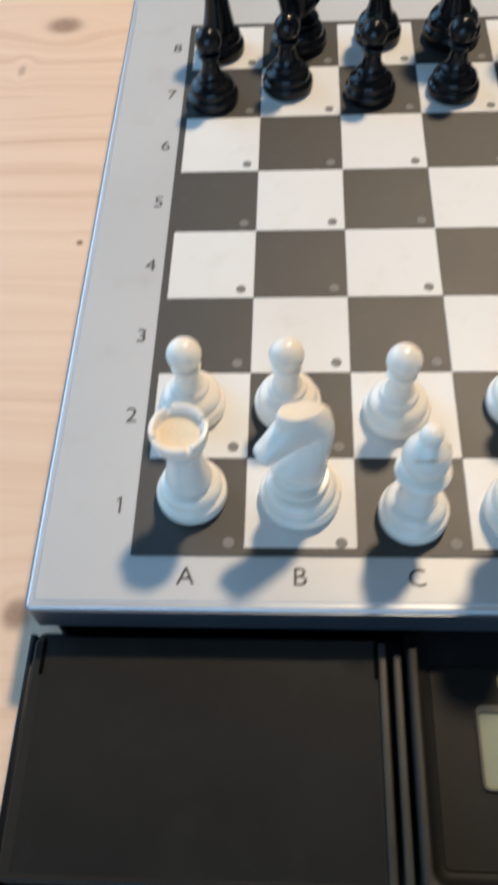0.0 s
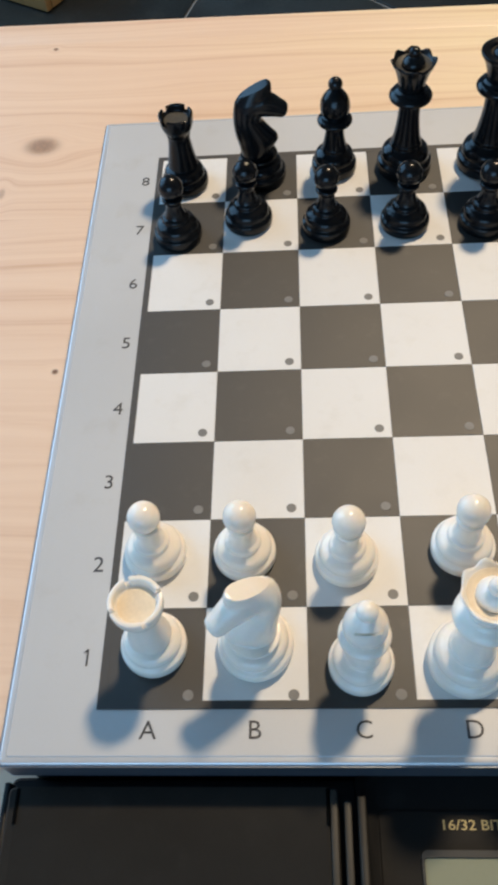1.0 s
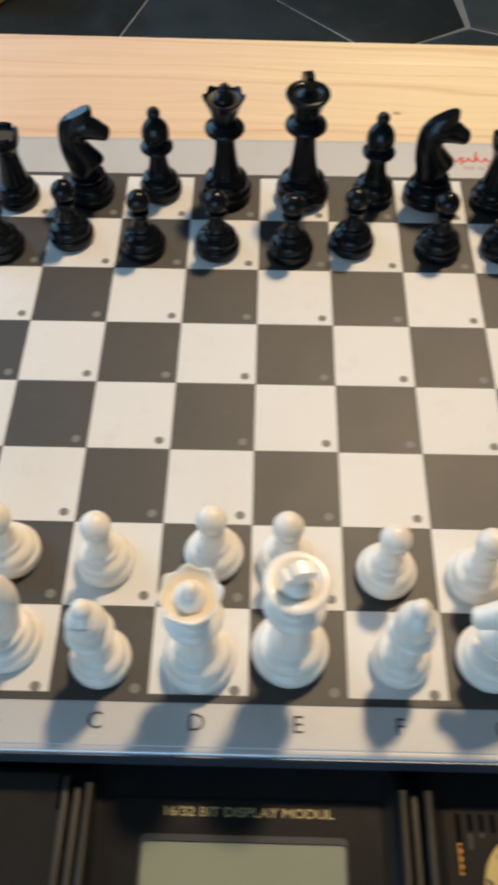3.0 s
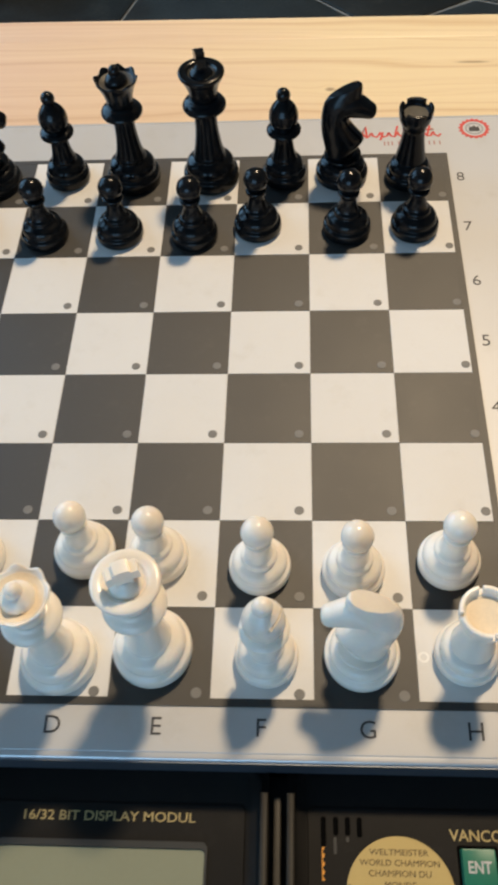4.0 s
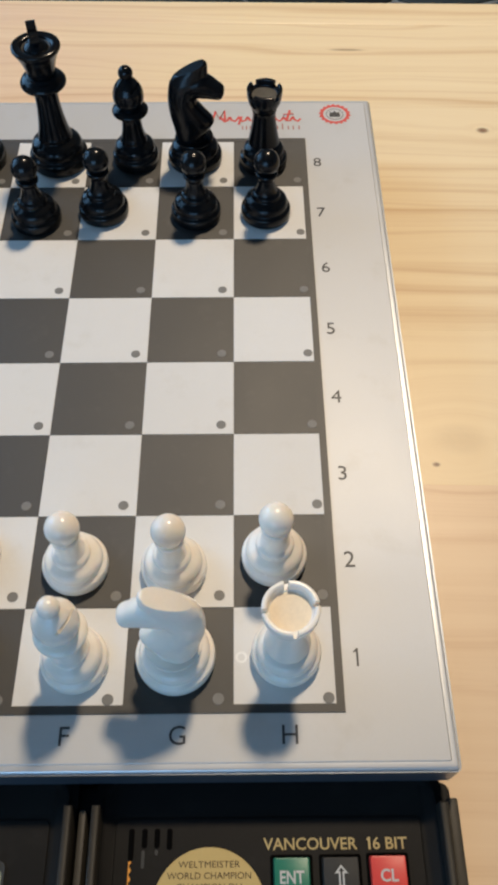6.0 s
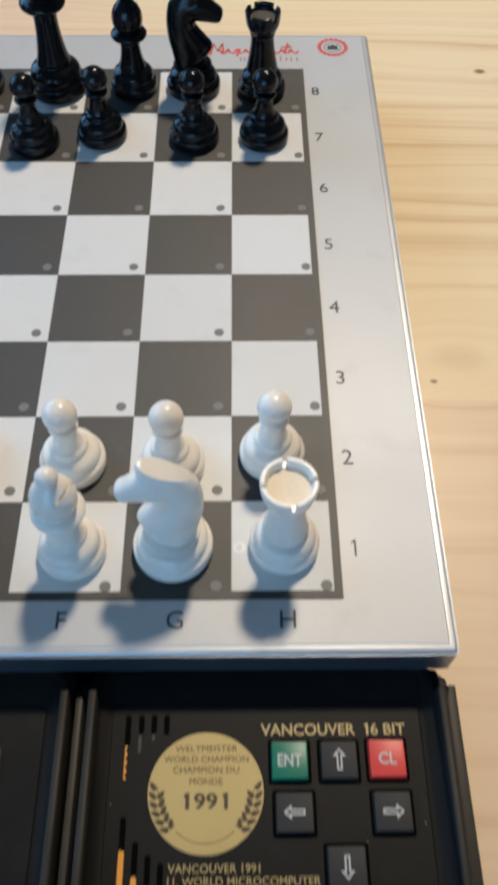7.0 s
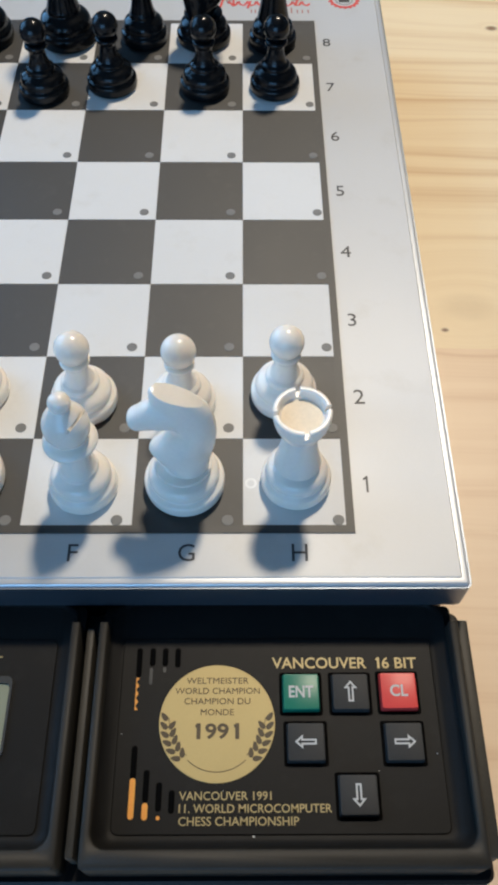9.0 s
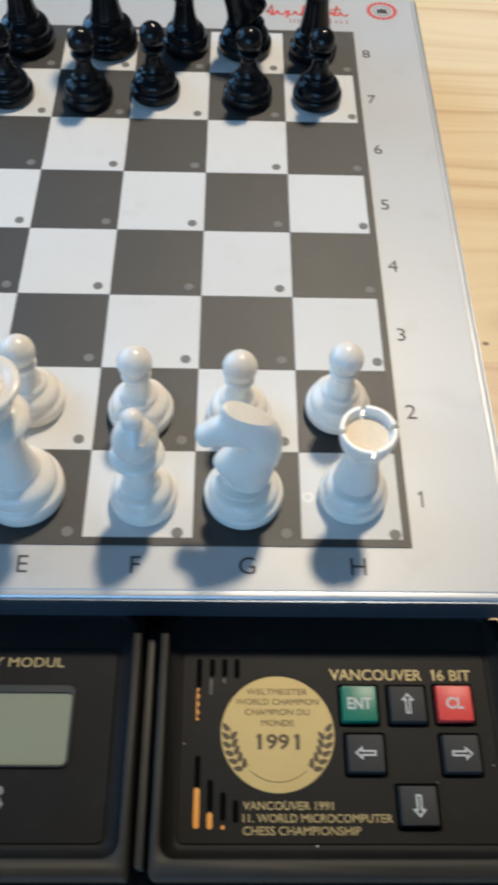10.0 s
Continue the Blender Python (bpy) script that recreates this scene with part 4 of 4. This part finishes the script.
        add("collar", lathe([(5.0, 38.4), (8.4, 39.0), (10.0, 40.3), (10.1, 41.6), (8.8, 43.2), (7.0, 44.2), (6.2, 45.4), (0, 45.4)]))

        def points(r, z, w):
            f = max(0.0, min(1.0, (z - 53.5) / 4)) * max(0.0, min(1.0, (r - 8.0) / 1.5))
            return r * (1 + 0.045 * f * math.cos(8 * w)), z + 0.75 * f * math.cos(8 * w)
        add("crown", lathe([(0, 44.6), (5.6, 44.6), (6.2, 47.0), (7.0, 50.6), (8.4, 54.6), (9.8, 57.4), (10.1, 58.2), (9.8, 58.7), (9.1, 58.4), (8.4, 57.2), (7.0, 56.3), (4.5, 55.9), (0, 55.8)], 64, 2, points), None, "flared crown with eight points")
        add("crown_floor", lathe([(0, 56.0), (4.5, 56.1), (6.9, 56.5), (8.0, 57.1), (8.1, 57.0)], rounds=0), aged, "discoloured hollow of the crown")
        add("knob", lathe([(5.6, 55.6), (5.5, 57.2), (4.9, 58.8), (3.6, 60.2), (2.6, 60.8), (2.6, 61.6), (2.7, 62.6), (2.2, 64.0), (1.2, 64.8), (0, 65.0)]))
    else:
        add("base", lathe(scaled(PAWN_BASE, 1.22, 1.32)))
        add("stem", lathe([(7.8, 16.8), (7.0, 20), (6.1, 26), (5.5, 32), (5.4, 37), (5.8, 40.4), (6.6, 42.0)]))
        add("collar", lathe([(5.4, 41.0), (8.8, 41.6), (10.4, 43.0), (10.5, 44.3), (9.2, 46.0), (7.4, 47.0), (6.6, 48.2), (0, 48.2)]))
        add("crown", lathe([(0, 47.4), (6.0, 47.4), (6.6, 50.0), (7.6, 54.0), (9.2, 57.6), (10.5, 59.6), (10.9, 60.6), (10.7, 61.4), (9.8, 61.8), (8.2, 61.8), (7.0, 61.4), (6.4, 60.6), (5.8, 59.9), (4.5, 59.6), (0, 59.5)]), None, "smooth flared crown")
        add("crown_floor", lathe([(0, 59.7), (4.5, 59.8), (5.6, 60.0), (6.2, 60.5), (6.3, 60.4)], rounds=0), mat if white else aged, "shallow hollow of the crown")
        add("finial", lathe([(5.8, 59.2), (5.5, 60.6), (4.4, 61.9), (3.1, 63.0), (2.5, 64.0), (0, 64.2)]))
        add("cross", cross_plate(62.2, 71.6, 5.1, 4.2), None, "flat flared cross")
    return ob


MEN = [
    # kind, white, square-free place on the board in millimetres, turn
    ("rook", True, [(18.5, 21.5, 25), (269.5, 19.0, 8)]),
    ("knight", True, [(54.0, 21.5, 214), (232.8, 18.2, 178)]),
    ("bishop", True, [(90.0, 14.5, 92), (199.5, 17.0, 155)]),
    ("queen", True, [(125.8, 15.6, 10)]),
    ("king", True, [(159.0, 19.2, 22)]),
    ("pawn", True, [(16.2, 57.4, 0), (49.6, 57.0, 30), (87.0, 54.2, 60), (129.3, 57.6, 90), (157.5, 55.6, 140), (196.3, 51.7, 200), (231.0, 50.4, 250), (266.4, 54.4, 300)]),
    ("rook", False, [(15.6, 266.5, 50), (266.6, 269.3, 40)]),
    ("knight", False, [(53.5, 270.5, 5), (233.0, 272.0, 3)]),
    ("bishop", False, [(91.0, 273.5, 200), (203.8, 271.8, 160)]),
    ("queen", False, [(126.0, 272.0, 0)]),
    ("king", False, [(166.2, 271.6, 105)]),
    ("pawn", False, [(14.2, 228.5, 0), (48.2, 237.0, 40), (85.6, 230.5, 80), (123.0, 231.0, 120), (160.0, 229.3, 160), (191.0, 234.6, 200), (234.4, 232.3, 240), (267.0, 232.8, 280)]),
]
for kind, white, places in MEN:
    colour = "white" if white else "black"
    look_of = ("ivory-white plastic" if white else "glossy black plastic")
    detail = {"rook": "rook with a notched battlement", "knight": "knight with a carved horse head", "bishop": "bishop with slit mitre", "queen": "queen with a pointed crown",
              "king": "king with a flat cross", "pawn": "pawn with a round head"}[kind]
    first = None
    for x, y, turn in places:
        at = (x / 1000, y / 1000, Z + 0.00062)
        if first is None:
            first = chessman(kind, white, f"{colour}_{kind}", f"{look_of} {detail} on the chessboard", at, turn, f"{colour} chessmen on the board")
        else:
            copy_thing(first, pose(*at, 0, 0, turn))

# ---- squares and lamps of the board ----
square_mesh = {}
for tone, m in (("light", M_LIGHT), ("dark", M_DARK)):
    square_mesh[tone] = mesh_of(tone + "_square", slab([(-S / 2 + 0.00006, -S / 2 + 0.00006), (S / 2 - 0.00006, -S / 2 + 0.00006), (S / 2 - 0.00006, S / 2 - 0.00006), (-S / 2 + 0.00006, S / 2 - 0.00006)], 0, 0.00025, 0.00008), m)
led_mesh = mesh_of("square_lamp", disc(0, 0, 0.0019, 0, 0.00016, 24, 0.00006), M_LED)
ZS = Z + 0.0003 - TOP
for i in range(8):
    for j in range(8):
        tone = "dark" if (i + j) % 2 == 0 else "light"
        part(tone + "_square", square_mesh[tone], None, plate, at=((i + 0.5) * S - OX, (j + 0.5) * S - OY, ZS))
        part("square_lamp", led_mesh, None, plate, at=((i + 1) * S - 0.0050 - OX, j * S + 0.0044 - OY, ZS + 0.00026))
fw = 0.0026
part("border_line", own(rim([(-0.0002, -0.0002), (8 * S + 0.0002, -0.0002), (8 * S + 0.0002, 8 * S + 0.0002), (-0.0002, 8 * S + 0.0002)],
                            [(fw, fw), (8 * S - fw, fw), (8 * S - fw, 8 * S - fw), (fw, 8 * S - fw)], Z + 0.0003, Z + 0.00062)), M_DARK, plate, "dark printed border line")
stain = [[(0.2546 + r * math.cos(2 * math.pi * k / 32), 0.0182 + r * math.sin(2 * math.pi * k / 32)) for k in range(32)] for r in (0.0020, 0.0012)]
part("pale_ring", own(rim(*stain, Z + 0.00056, Z + 0.00060)), M_PALE_INK, plate, "pale ring-shaped stain on a square")
